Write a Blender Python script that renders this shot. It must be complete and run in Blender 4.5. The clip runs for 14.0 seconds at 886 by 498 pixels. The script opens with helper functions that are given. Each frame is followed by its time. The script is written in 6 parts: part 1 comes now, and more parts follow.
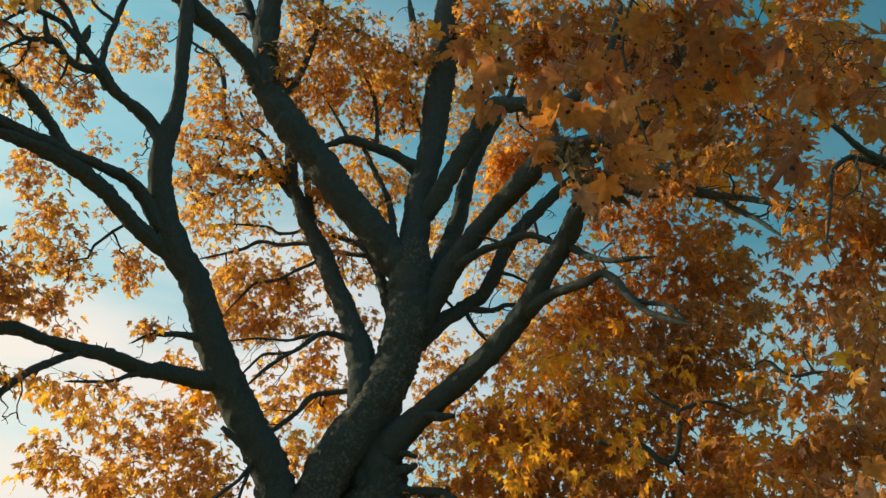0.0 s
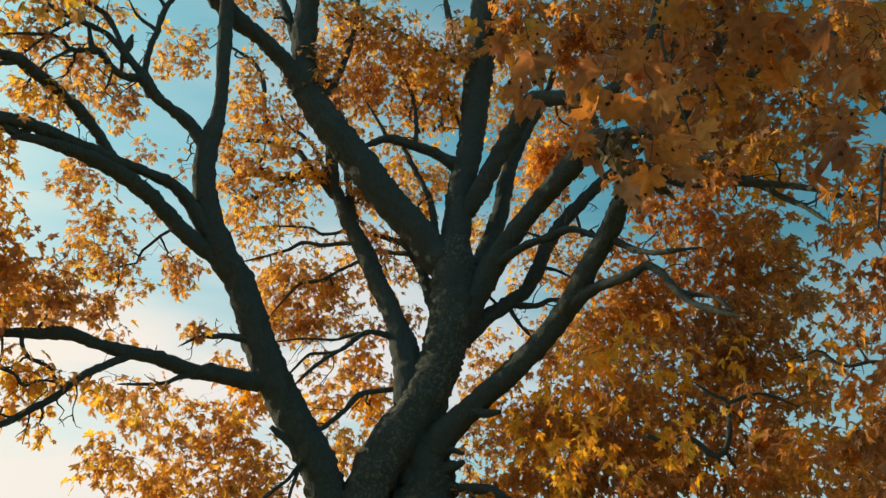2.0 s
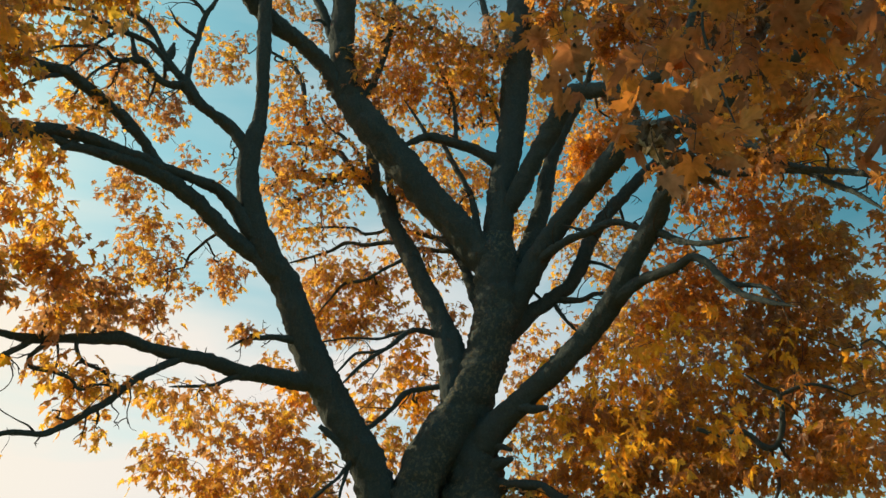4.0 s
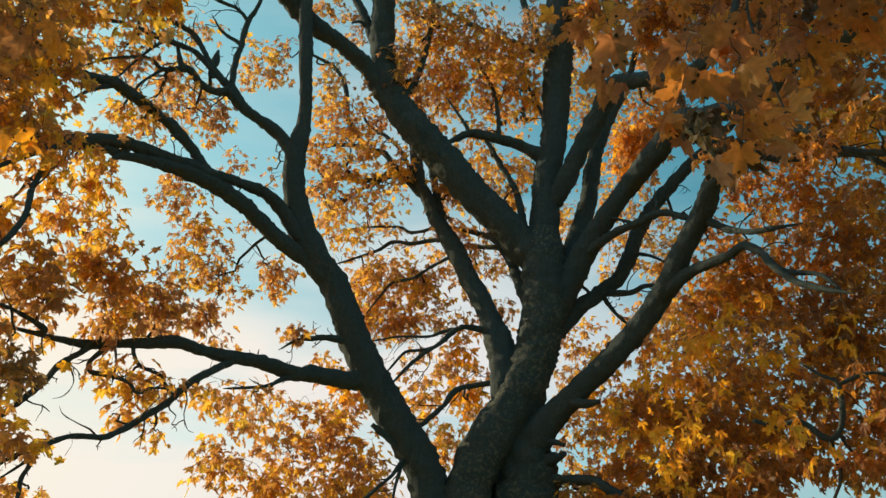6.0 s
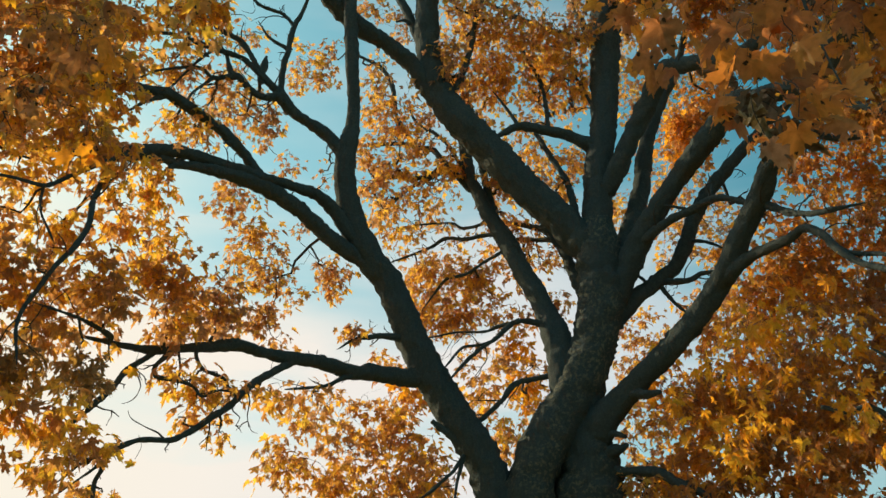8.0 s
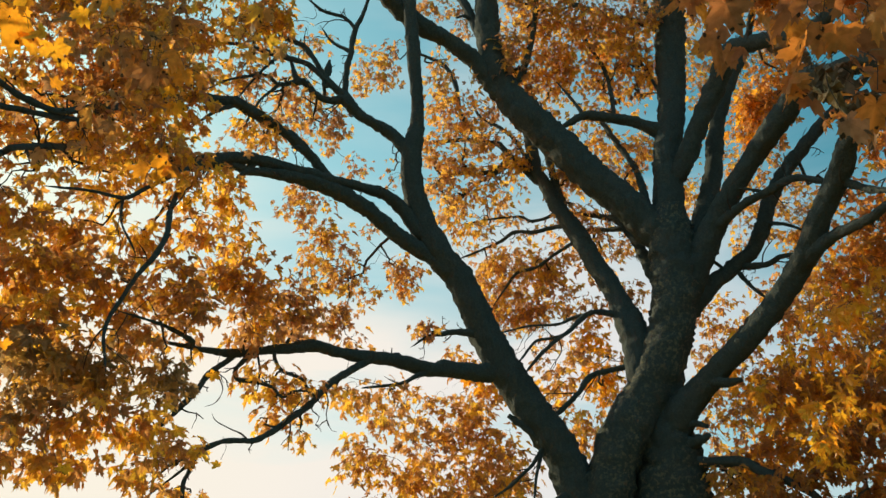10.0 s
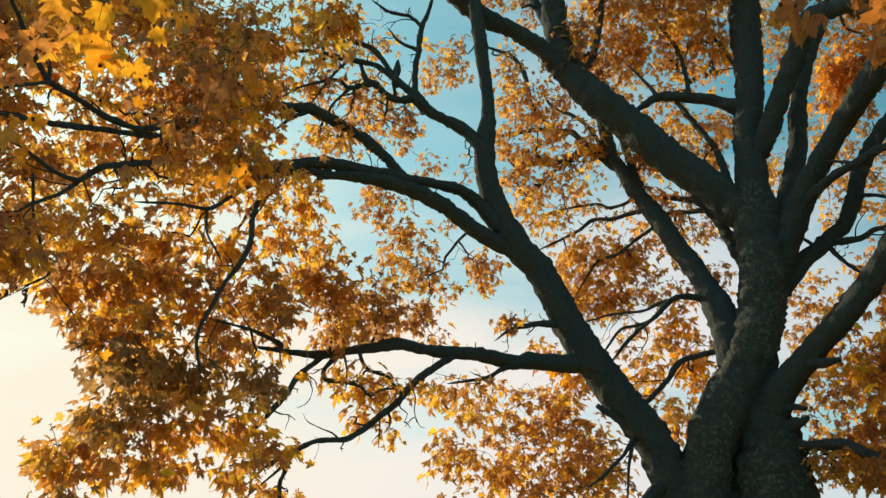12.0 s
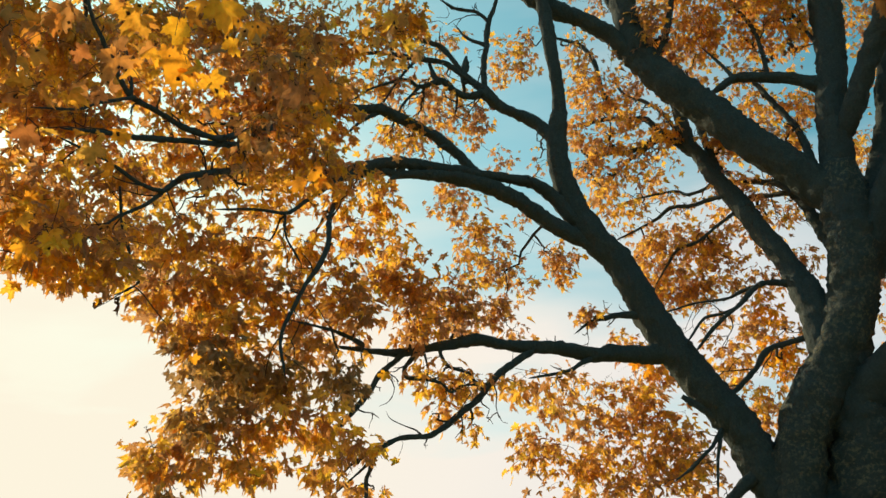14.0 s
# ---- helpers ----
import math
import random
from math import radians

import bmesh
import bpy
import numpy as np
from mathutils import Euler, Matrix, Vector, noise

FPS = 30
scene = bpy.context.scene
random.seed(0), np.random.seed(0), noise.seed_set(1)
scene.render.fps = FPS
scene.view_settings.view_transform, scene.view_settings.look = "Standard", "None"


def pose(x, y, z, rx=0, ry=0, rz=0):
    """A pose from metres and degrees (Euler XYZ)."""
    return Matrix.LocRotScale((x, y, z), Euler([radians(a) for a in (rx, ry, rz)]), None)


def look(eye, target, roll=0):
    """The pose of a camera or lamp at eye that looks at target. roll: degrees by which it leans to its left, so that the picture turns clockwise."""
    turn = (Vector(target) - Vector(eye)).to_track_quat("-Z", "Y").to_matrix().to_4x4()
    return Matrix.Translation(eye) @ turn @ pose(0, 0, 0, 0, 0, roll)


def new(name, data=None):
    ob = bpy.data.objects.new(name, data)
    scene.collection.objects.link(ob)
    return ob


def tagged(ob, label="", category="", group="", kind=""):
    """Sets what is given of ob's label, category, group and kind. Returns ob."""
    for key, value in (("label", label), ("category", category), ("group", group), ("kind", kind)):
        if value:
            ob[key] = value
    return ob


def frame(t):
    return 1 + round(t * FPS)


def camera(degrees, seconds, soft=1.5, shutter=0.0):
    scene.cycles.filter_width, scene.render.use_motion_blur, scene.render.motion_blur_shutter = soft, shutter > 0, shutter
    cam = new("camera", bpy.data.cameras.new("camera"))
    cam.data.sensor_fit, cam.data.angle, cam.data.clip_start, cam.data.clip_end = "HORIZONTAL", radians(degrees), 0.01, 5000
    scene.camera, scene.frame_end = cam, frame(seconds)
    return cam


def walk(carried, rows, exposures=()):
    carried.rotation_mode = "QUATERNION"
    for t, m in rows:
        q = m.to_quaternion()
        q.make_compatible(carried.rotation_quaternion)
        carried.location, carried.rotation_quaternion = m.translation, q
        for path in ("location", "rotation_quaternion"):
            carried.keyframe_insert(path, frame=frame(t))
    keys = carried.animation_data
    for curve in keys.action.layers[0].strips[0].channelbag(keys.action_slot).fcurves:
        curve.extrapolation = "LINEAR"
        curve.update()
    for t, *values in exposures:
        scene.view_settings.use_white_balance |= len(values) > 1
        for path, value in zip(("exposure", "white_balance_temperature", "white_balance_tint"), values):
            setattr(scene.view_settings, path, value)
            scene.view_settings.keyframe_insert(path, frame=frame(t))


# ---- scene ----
cam = camera(55.5, 14.0, soft=1.48)
EYE = 1.6
ROWS = [
    (0.0, 118.96, 3.66, -9.93),
    (0.5, 118.95, 3.65, -9.15),
    (1.0, 118.95, 3.64, -8.34),
    (1.5, 118.95, 3.54, -7.52),
    (2.0, 118.95, 3.55, -6.72),
    (2.5, 118.95, 3.51, -5.92),
    (3.0, 118.96, 3.48, -5.17),
    (5.5, 118.95, 3.48, -0.66),
    (6.0, 118.96, 3.45, 0.16),
    (6.5, 118.94, 3.50, 1.00),
    (7.0, 118.92, 3.62, 2.00),
    (7.5, 118.93, 3.63, 3.19),
    (8.0, 118.92, 3.66, 4.39),
    (10.5, 118.92, 3.61, 11.13),
    (11.0, 118.91, 3.79, 12.64),
    (11.5, 118.92, 3.70, 14.34),
    (12.0, 118.93, 3.68, 15.90),
    (12.5, 118.92, 3.70, 17.51),
    (13.0, 118.94, 3.62, 19.03),
    (13.5, 118.96, 3.36, 20.53),
    (14.0, 118.98, 3.16, 21.49),
]
walk(cam, [(t, pose(0, 0, EYE, rx, ry, rz)) for t, rx, ry, rz in ROWS])

# ---- sky and sun ----
SUN_AZ, SUN_EL = -61.0, 27.0   # degrees: azimuth from +y towards +x, elevation
sun_dir = Vector((math.sin(radians(SUN_AZ)) * math.cos(radians(SUN_EL)),
                  math.cos(radians(SUN_AZ)) * math.cos(radians(SUN_EL)), math.sin(radians(SUN_EL))))
sun = new("sun", bpy.data.lights.new("sun", "SUN"))
sun.data.energy, sun.data.angle, sun.data.color = 3.35, radians(0.6), (1.0, 0.82, 0.50)
sun.matrix_world = look(sun_dir * 60, (0, 0, 0))


def graph(tree):
    """Short forms to add nodes and join them."""
    tree.nodes.clear()

    def node(kind, **values):
        n = tree.nodes.new(kind)
        for key, value in values.items():
            if key.startswith("in_"):
                n.inputs[int(key[3:])].default_value = value
            else:
                setattr(n, key, value)
        return n

    def join(a, i, b, j):
        tree.links.new(a.outputs[i], b.inputs[j])

    def maths(op, a, b, clamp=False):
        n = node("ShaderNodeMath", operation=op, use_clamp=clamp)
        for k, v in enumerate((a, b)):
            if isinstance(v, tuple):
                join(v[0], v[1], n, k)
            elif v is not None:
                n.inputs[k].default_value = v
        return n

    def blend(fac, a, b, mode="MIX"):
        n = node("ShaderNodeMix", data_type="RGBA", blend_type=mode)
        for k, v in ((0, fac), (6, a), (7, b)):
            if isinstance(v, tuple) and hasattr(v[0], "outputs"):
                join(v[0], v[1], n, k)
            else:
                n.inputs[k].default_value = v
        return n

    def ramp(src, i, stops):
        n = node("ShaderNodeValToRGB")
        while len(n.color_ramp.elements) < len(stops):
            n.color_ramp.elements.new(0.5)
        for e, (p, c) in zip(n.color_ramp.elements, stops):
            e.position, e.color = p, (*c, 1) if len(c) == 3 else c
        join(src, i, n, 0)
        return n
    return node, join, maths, blend, ramp


world = bpy.data.worlds.new("world")
scene.world = world
world.use_nodes = True
node, join, maths, blend, ramp = graph(world.node_tree)
sky = node("ShaderNodeTexSky", sky_type="NISHITA", sun_disc=False, sun_elevation=radians(SUN_EL),
           sun_rotation=radians(SUN_AZ), altitude=100, air_density=1.0, dust_density=1.6, ozone_density=2.5)
coord = node("ShaderNodeTexCoord")
split = node("ShaderNodeSeparateXYZ")
join(coord, 0, split, 0)
toward = node("ShaderNodeVectorMath", operation="DOT_PRODUCT")
join(coord, 0, toward, 0)
toward.inputs[1].default_value = sun_dir
# the deep sky pales towards the sun; thin banks of cloud lie low down
stretch = node("ShaderNodeMapping", in_3=(1.1, 1.1, 5.5), in_2=(0.10, -0.06, 0.3))
join(coord, 0, stretch, 0)
streak = node("ShaderNodeTexNoise", in_2=1.5, in_3=5.0, in_4=0.5, in_8=0.5)
join(stretch, 0, streak, 0)
streaks = ramp(streak, 0, [(0.40, (0, 0, 0)), (0.60, (1, 1, 1))])
low = ramp(split, 2, [(0.25, (1, 1, 1)), (0.43, (0.85, 0.85, 0.85)), (0.52, (0.5, 0.5, 0.5)), (0.75, (0.2, 0.2, 0.2))])
clear = ramp(toward, 1, [(0.22, (0.2, 0.2, 0.2)), (0.58, (1, 1, 1))])
drift = maths("MULTIPLY", (low, 0), (clear, 0))
bank = maths("MULTIPLY", (drift, 0), (streaks, 0))
sunward = ramp(toward, 1, [(0.50, (0.35, 0.35, 0.35)), (0.86, (1, 1, 1))])
under = ramp(split, 2, [(0.20, (1, 1, 1)), (0.36, (0.62, 0.62, 0.62)), (0.47, (0, 0, 0))])
veil = maths("MULTIPLY", (under, 0), (sunward, 0))
cloud = maths("ADD", (bank, 0), (veil, 0), True)
near_sun = ramp(toward, 1, [(0.30, (0, 0, 0)), (0.62, (0.38, 0.38, 0.38)), (0.74, (0.50, 0.50, 0.50)), (0.86, (0.76, 0.76, 0.76)), (0.94, (0.85, 0.85, 0.85)), (1.0, (1, 1, 1))])
depth = ramp(toward, 1, [(0.10, (0.30, 0.62, 0.66)), (0.45, (0.62, 0.83, 0.86)), (0.75, (1, 1, 1))])
deep = blend(1.0, (sky, 0), (depth, 0), "MULTIPLY")
scaled = blend(1.0, (deep, 2), (0.120, 0.232, 0.168, 1), "MULTIPLY")
haze = ramp(toward, 1, [(0.0, (0.30, 0.50, 0.58)), (0.5, (0.34, 0.535, 0.60)), (0.66, (0.44, 0.58, 0.62)), (0.80, (0.55, 0.65, 0.68)), (0.90, (0.88, 0.84, 0.76)), (1.0, (1.0, 0.92, 0.75))])
thin = ramp(split, 2, [(0.42, (1, 1, 1)), (0.58, (0.55, 0.55, 0.55)), (0.75, (0.2, 0.2, 0.2))])
veiled = maths("MULTIPLY", (near_sun, 0), (thin, 0))
hazed = blend((veiled, 0), (scaled, 2), (haze, 0))
bright = ramp(toward, 1, [(0.0, (0.66, 0.72, 0.74)), (0.35, (0.72, 0.76, 0.78)), (0.62, (0.87, 0.84, 0.80)), (0.76, (0.97, 0.90, 0.80)), (0.95, (1.01, 0.93, 0.75))])
mixed = blend((cloud, 0), (hazed, 2), (bright, 0))
background = node("ShaderNodeBackground", in_1=0.77)
join(mixed, 2, background, 0)
join(background, 0, node("ShaderNodeOutputWorld"), 0)
scene.view_settings.exposure = 0.34


# ---- materials ----
def material(name):
    m = bpy.data.materials.new(name)
    m.use_nodes = True
    return m, graph(m.node_tree)


def leaf_material(name, single, stops):
    m, (node, join, maths, blend, ramp) = material(name)
    if single:
        rnd = node("ShaderNodeObjectInfo")
        pick = 5
    else:
        rnd = node("ShaderNodeNewGeometry")
        pick = 8
    place = node("ShaderNodeNewGeometry")
    patch = node("ShaderNodeTexNoise", in_2=0.9, in_3=2.0)
    join(place, 0, patch, 0)
    mix = maths("MULTIPLY_ADD", (patch, 0), 1.3)
    mix.inputs[2].default_value = -0.64
    tone = maths("MULTIPLY_ADD", (rnd, pick), 0.98)
    join(mix, 0, tone, 2)
    base = ramp(tone, 0, stops)
    mottle = node("ShaderNodeTexNoise", in_2=38.0, in_3=4.0)
    join(place, 0, mottle, 0)
    worn = ramp(mottle, 0, [(0.30, (0.72, 0.66, 0.60)), (0.62, (1.06, 1.06, 1.06))])
    tinted = blend(1.0, (base, 0), (worn, 0), "MULTIPLY")
    # black tar spots
    spots = node("ShaderNodeTexVoronoi", in_2=22.0)
    shaken = node("ShaderNodeTexNoise", in_2=60.0)
    join(place, 0, shaken, 0)
    uneven = blend(0.02, (place, 0), (shaken, 1), "ADD")
    join(uneven, 2, spots, 0)
    spot = ramp(spots, 0, [(0.14, (1, 1, 1)), (0.20, (0, 0, 0))])
    blotch = blend((spot, 0), (tinted, 2), (0.03, 0.018, 0.010, 1)) if single else tinted
    # veins run out from the stalk
    uv = node("ShaderNodeUVMap")
    veins = node("ShaderNodeSeparateXYZ")
    join(uv, 0, veins, 0)
    rib = ramp(veins, 0, [(0.0, (0.86, 0.80, 0.70)), (0.06, (1, 1, 1))])
    colour = blend(1.0, (blotch, 2), (rib, 0), "MULTIPLY")
    face = node("ShaderNodeBsdfPrincipled")
    face.inputs["Roughness"].default_value = 0.50 if single else 0.34
    face.inputs["Specular IOR Level"].default_value = 0.5
    # pale grey mixed into the colour imitates the sky's sheen on the blades
    sheen_tint = blend(0.12 if single else 0.22, (colour, 2), (0.45, 0.385, 0.33, 1))
    join(sheen_tint, 2, face, 0)
    glow = node("ShaderNodeBsdfTranslucent")
    warm = blend(1.0, (colour, 2), (1.18, 1.06, 0.84, 1), "MULTIPLY")
    join(warm, 2, glow, 0)
    bump = node("ShaderNodeBump", in_0=0.25, in_1=0.004)
    join(mottle, 0, bump, "Height")
    join(bump, 0, face, "Normal")
    both = node("ShaderNodeMixShader", in_0=0.70)
    join(face, 0, both, 1)
    join(glow, 0, both, 2)
    join(both, 0, node("ShaderNodeOutputMaterial"), 0)
    return m


def bark_material(name, lichen, shade):
    """Grey bark; lichen: how much of it is grown over, shade: how light it is."""
    m, (node, join, maths, blend, ramp) = material(name)
    place = node("ShaderNodeTexCoord")
    long = node("ShaderNodeMapping", in_3=(1.0, 1.0, 0.28))
    join(place, 3, long, 0)
    ridge = node("ShaderNodeTexNoise", in_2=34.0, in_3=6.0, in_4=0.6, in_8=0.8)
    join(long, 0, ridge, 0)
    fine = node("ShaderNodeTexNoise", in_2=62.0, in_3=6.0, in_4=0.62)
    join(place, 3, fine, 0)
    patch = node("ShaderNodeTexNoise", in_2=2.6, in_3=5.0)
    join(place, 3, patch, 0)
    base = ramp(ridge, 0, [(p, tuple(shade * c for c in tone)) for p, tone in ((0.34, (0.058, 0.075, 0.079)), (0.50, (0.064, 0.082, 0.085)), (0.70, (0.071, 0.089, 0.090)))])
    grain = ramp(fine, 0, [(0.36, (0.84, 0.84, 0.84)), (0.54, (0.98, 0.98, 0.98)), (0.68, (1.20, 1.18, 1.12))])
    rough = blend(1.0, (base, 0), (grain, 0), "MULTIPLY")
    moss = ramp(patch, 0, [(0.40, (0.05 * lichen,) * 3), (0.60, (lichen,) * 3)])
    fleck = node("ShaderNodeTexNoise", in_2=30.0, in_3=6.0, in_4=0.72)
    join(place, 3, fleck, 0)
    flecks = ramp(fleck, 0, [(0.50, (0, 0, 0)), (0.60, (1, 1, 1))])
    scaly = maths("MULTIPLY", (moss, 0), (flecks, 0))
    colour = blend((scaly, 0), (rough, 2), (0.175, 0.168, 0.120, 1))
    face = node("ShaderNodeBsdfPrincipled")
    face.inputs["Roughness"].default_value = 0.92
    face.inputs["Specular IOR Level"].default_value = 0.2
    join(colour, 2, face, 0)
    height = blend(0.3, (ridge, 0), (fine, 0))
    bump = node("ShaderNodeBump", in_0=0.7, in_1=0.04)
    join(height, 2, bump, "Height")
    join(bump, 0, face, "Normal")
    join(face, 0, node("ShaderNodeOutputMaterial"), 0)
    return m


def twig_material():
    m, (node, join, maths, blend, ramp) = material("twig_bark")
    place = node("ShaderNodeTexCoord")
    fine = node("ShaderNodeTexNoise", in_2=30.0, in_3=4.0)
    join(place, 3, fine, 0)
    base = ramp(fine, 0, [(0.3, (0.030, 0.026, 0.022)), (0.7, (0.075, 0.062, 0.050))])
    face = node("ShaderNodeBsdfPrincipled")
    face.inputs["Roughness"].default_value = 0.8
    join(base, 0, face, 0)
    join(face, 0, node("ShaderNodeOutputMaterial"), 0)
    return m


def ground_material():
    m, (node, join, maths, blend, ramp) = material("lawn_with_leaf_litter")
    place = node("ShaderNodeTexCoord")
    blades = node("ShaderNodeTexNoise", in_2=40.0, in_3=6.0)
    join(place, 3, blades, 0)
    grass = ramp(blades, 0, [(0.3, (0.05, 0.075, 0.02)), (0.7, (0.12, 0.15, 0.05))])
    shake = node("ShaderNodeTexNoise", in_2=22.0, in_3=3.0)
    join(place, 3, shake, 0)
    ragged = blend(0.10, (place, 3), (shake, 1), "ADD")
    drift = node("ShaderNodeTexVoronoi", in_2=13.0)
    join(ragged, 2, drift, 0)
    heaps = node("ShaderNodeTexNoise", in_2=0.7, in_3=4.0)
    join(place, 3, heaps, 0)
    thick = ramp(heaps, 0, [(0.35, (0.22, 0.22, 0.22)), (0.65, (0.62, 0.62, 0.62))])
    over = maths("LESS_THAN", (drift, 0), (thick, 0))
    litter = ramp(over, 0, [(0.0, (0, 0, 0)), (1.0, (1, 1, 1))])
    fallen = ramp(drift, 1, [(0.15, (0.22, 0.12, 0.05)), (0.40, (0.44, 0.22, 0.05)), (0.65, (0.56, 0.32, 0.06)), (0.85, (0.34, 0.17, 0.06))])
    colour = blend((litter, 0), (grass, 0), (fallen, 0))
    face = node("ShaderNodeBsdfPrincipled")
    face.inputs["Roughness"].default_value = 0.95
    join(colour, 2, face, 0)
    bump = node("ShaderNodeBump", in_0=0.8, in_1=0.03)
    join(blades, 0, bump, "Height")
    join(bump, 0, face, "Normal")
    join(face, 0, node("ShaderNodeOutputMaterial"), 0)
    return m


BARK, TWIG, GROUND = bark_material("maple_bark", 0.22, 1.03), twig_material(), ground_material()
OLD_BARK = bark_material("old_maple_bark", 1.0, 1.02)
TONES = {
    "amber": [(0.05, (0.44, 0.26, 0.165)), (0.34, (0.59, 0.34, 0.17)), (0.56, (0.76, 0.45, 0.14)), (0.80, (0.91, 0.60, 0.095)), (1.0, (0.87, 0.61, 0.10))],
    "gold": [(0.05, (0.82, 0.39, 0.036)), (0.40, (0.92, 0.475, 0.036)), (0.75, (0.96, 0.56, 0.042)), (1.0, (0.93, 0.61, 0.052))],
    "rust": [(0.05, (0.40, 0.21, 0.105)), (0.30, (0.54, 0.268, 0.096)), (0.55, (0.67, 0.325, 0.083)), (0.80, (0.76, 0.395, 0.07)), (1.0, (0.87, 0.50, 0.06))],
    "russet": [(0.05, (0.43, 0.185, 0.08)), (0.30, (0.58, 0.24, 0.07)), (0.60, (0.72, 0.30, 0.062)), (1.0, (0.86, 0.41, 0.06))],
    # darker leaf tone: the shade of the inner lower left crown is put in
    "shaded_olive": [(0.05, (0.30, 0.23, 0.145)), (0.35, (0.40, 0.285, 0.155)), (0.65, (0.54, 0.345, 0.13)), (1.0, (0.74, 0.48, 0.095))],
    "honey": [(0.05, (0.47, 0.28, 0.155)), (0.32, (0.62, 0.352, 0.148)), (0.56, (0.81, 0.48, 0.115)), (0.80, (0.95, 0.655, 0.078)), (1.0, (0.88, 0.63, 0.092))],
}
AMBER, GOLD, RUST, RUSSET, SHADED_OLIVE, HONEY = TONES
LEAVES = {tone: leaf_material(tone + "_maple_leaves", False, stops) for tone, stops in TONES.items()}
LEAF = {tone: leaf_material(tone + "_maple_leaf", True, stops) for tone, stops in TONES.items()}
LOOKS = {"amber": "orange and amber autumn maple leaves", "gold": "bright golden yellow autumn maple leaves",
         "rust": "rust brown and orange autumn maple leaves", "russet": "russet brown and dull orange autumn maple leaves", "honey": "honey yellow and amber autumn maple leaves", "shaded_olive": "autumn maple leaves in shade, the shade put into their dark brown colour"}

# ---- ground ----
bm = bmesh.new()
rings = [(0.0, 1)] + [(1.5 * 1.32 ** k, 40) for k in range(27)]
loops = []
for radius, count in rings:
    loop = []
    for k in range(count):
        a = 2 * math.pi * k / count
        x, y = radius * math.cos(a), radius * math.sin(a)
        z = 0.05 * noise.noise((x * 0.3, y * 0.3, 0)) if radius < 60 else 0.0
        loop.append(bm.verts.new((x, y, z)))
    loops.append(loop)
for inner, outer in zip(loops, loops[1:]):
    n = len(outer)
    for k in range(n):
        if len(inner) == 1:
            bm.faces.new((inner[0], outer[k], outer[(k + 1) % n]))
        else:
            bm.faces.new((inner[k], outer[k], outer[(k + 1) % n], inner[(k + 1) % n]))
mesh = bpy.data.meshes.new("ground")
bm.to_mesh(mesh)
bm.free()
mesh.materials.append(GROUND)
tagged(new("ground", mesh), "grass ground thickly strewn with fallen maple leaves", "ground", kind="structure")

# ---- the maple tree ----
BASE = Vector((0.30, 6.98, 0.0))
tree = tagged(new("maple_tree"), "large old maple with dark spreading limbs and orange autumn leaves", "tree")
tree.location = BASE
rng = np.random.default_rng(7)
SKELETON = []   # points on the limbs, to which twigs attach


def link_part(name, mesh, material, parent, label=""):
    mesh.materials.append(material)
    ob = new(name, mesh)
    ob.parent = parent
    ob.matrix_parent_inverse = Matrix.Translation(-BASE)
    if label:
        ob["label"] = label
    return ob


def glide(nodes, step):
    """A smooth line through the nodes (x, y, z, radius), with points about step apart."""
    p = np.array(nodes, float)
    p = np.vstack([2 * p[0] - p[1], p, 2 * p[-1] - p[-2]])
    p[0, 3], p[-1, 3] = p[1, 3], p[-2, 3]
    line = []
    for a, b, c, d in zip(p, p[1:], p[2:], p[3:]):
        n = max(2, int(np.linalg.norm(c[:3] - b[:3]) / step))
        for u in np.arange(n) / n:
            line.append(0.5 * (2 * b + (c - a) * u + (2 * a - 5 * b + 4 * c - d) * u * u + (3 * b - a - 3 * c + d) * u ** 3))
    line.append(p[-2])
    return np.array(line)


def tube(line, sides, rough=0.0, seed=0.0):
    """Vertices and faces of a round, slightly knobbly limb along the line, closed at its ends."""
    verts, faces = [], []
    side = None
    for k, (x, y, z, r) in enumerate(line):
        t = Vector(line[min(k + 1, len(line) - 1)][:3] - line[max(k - 1, 0)][:3]).normalized()
        if side is None:
            side = t.orthogonal().normalized()
        side = (side - t * side.dot(t)).normalized()
        other = t.cross(side)
        for s in range(sides):
            a = 2 * math.pi * s / sides
            way = side * math.cos(a) + other * math.sin(a)
            q = Vector((x, y, z)) + way * r
            if rough:
                bulge = noise.noise(q * 2.6 + Vector((seed, 0, 0))) * 0.16 + noise.noise(q * 9 + Vector((0, seed, 0))) * 0.34 + noise.noise(q * 26) * 0.48
                q += way * r * rough * bulge
            verts.append(q[:])
    for k in range(len(line) - 1):
        for s in range(sides):
            a, b = k * sides + s, k * sides + (s + 1) % sides
            faces.append((a, b, b + sides, a + sides))
    faces.append(tuple(reversed(range(sides))))
    faces.append(tuple(range(len(verts) - sides, len(verts))))
    return verts, faces


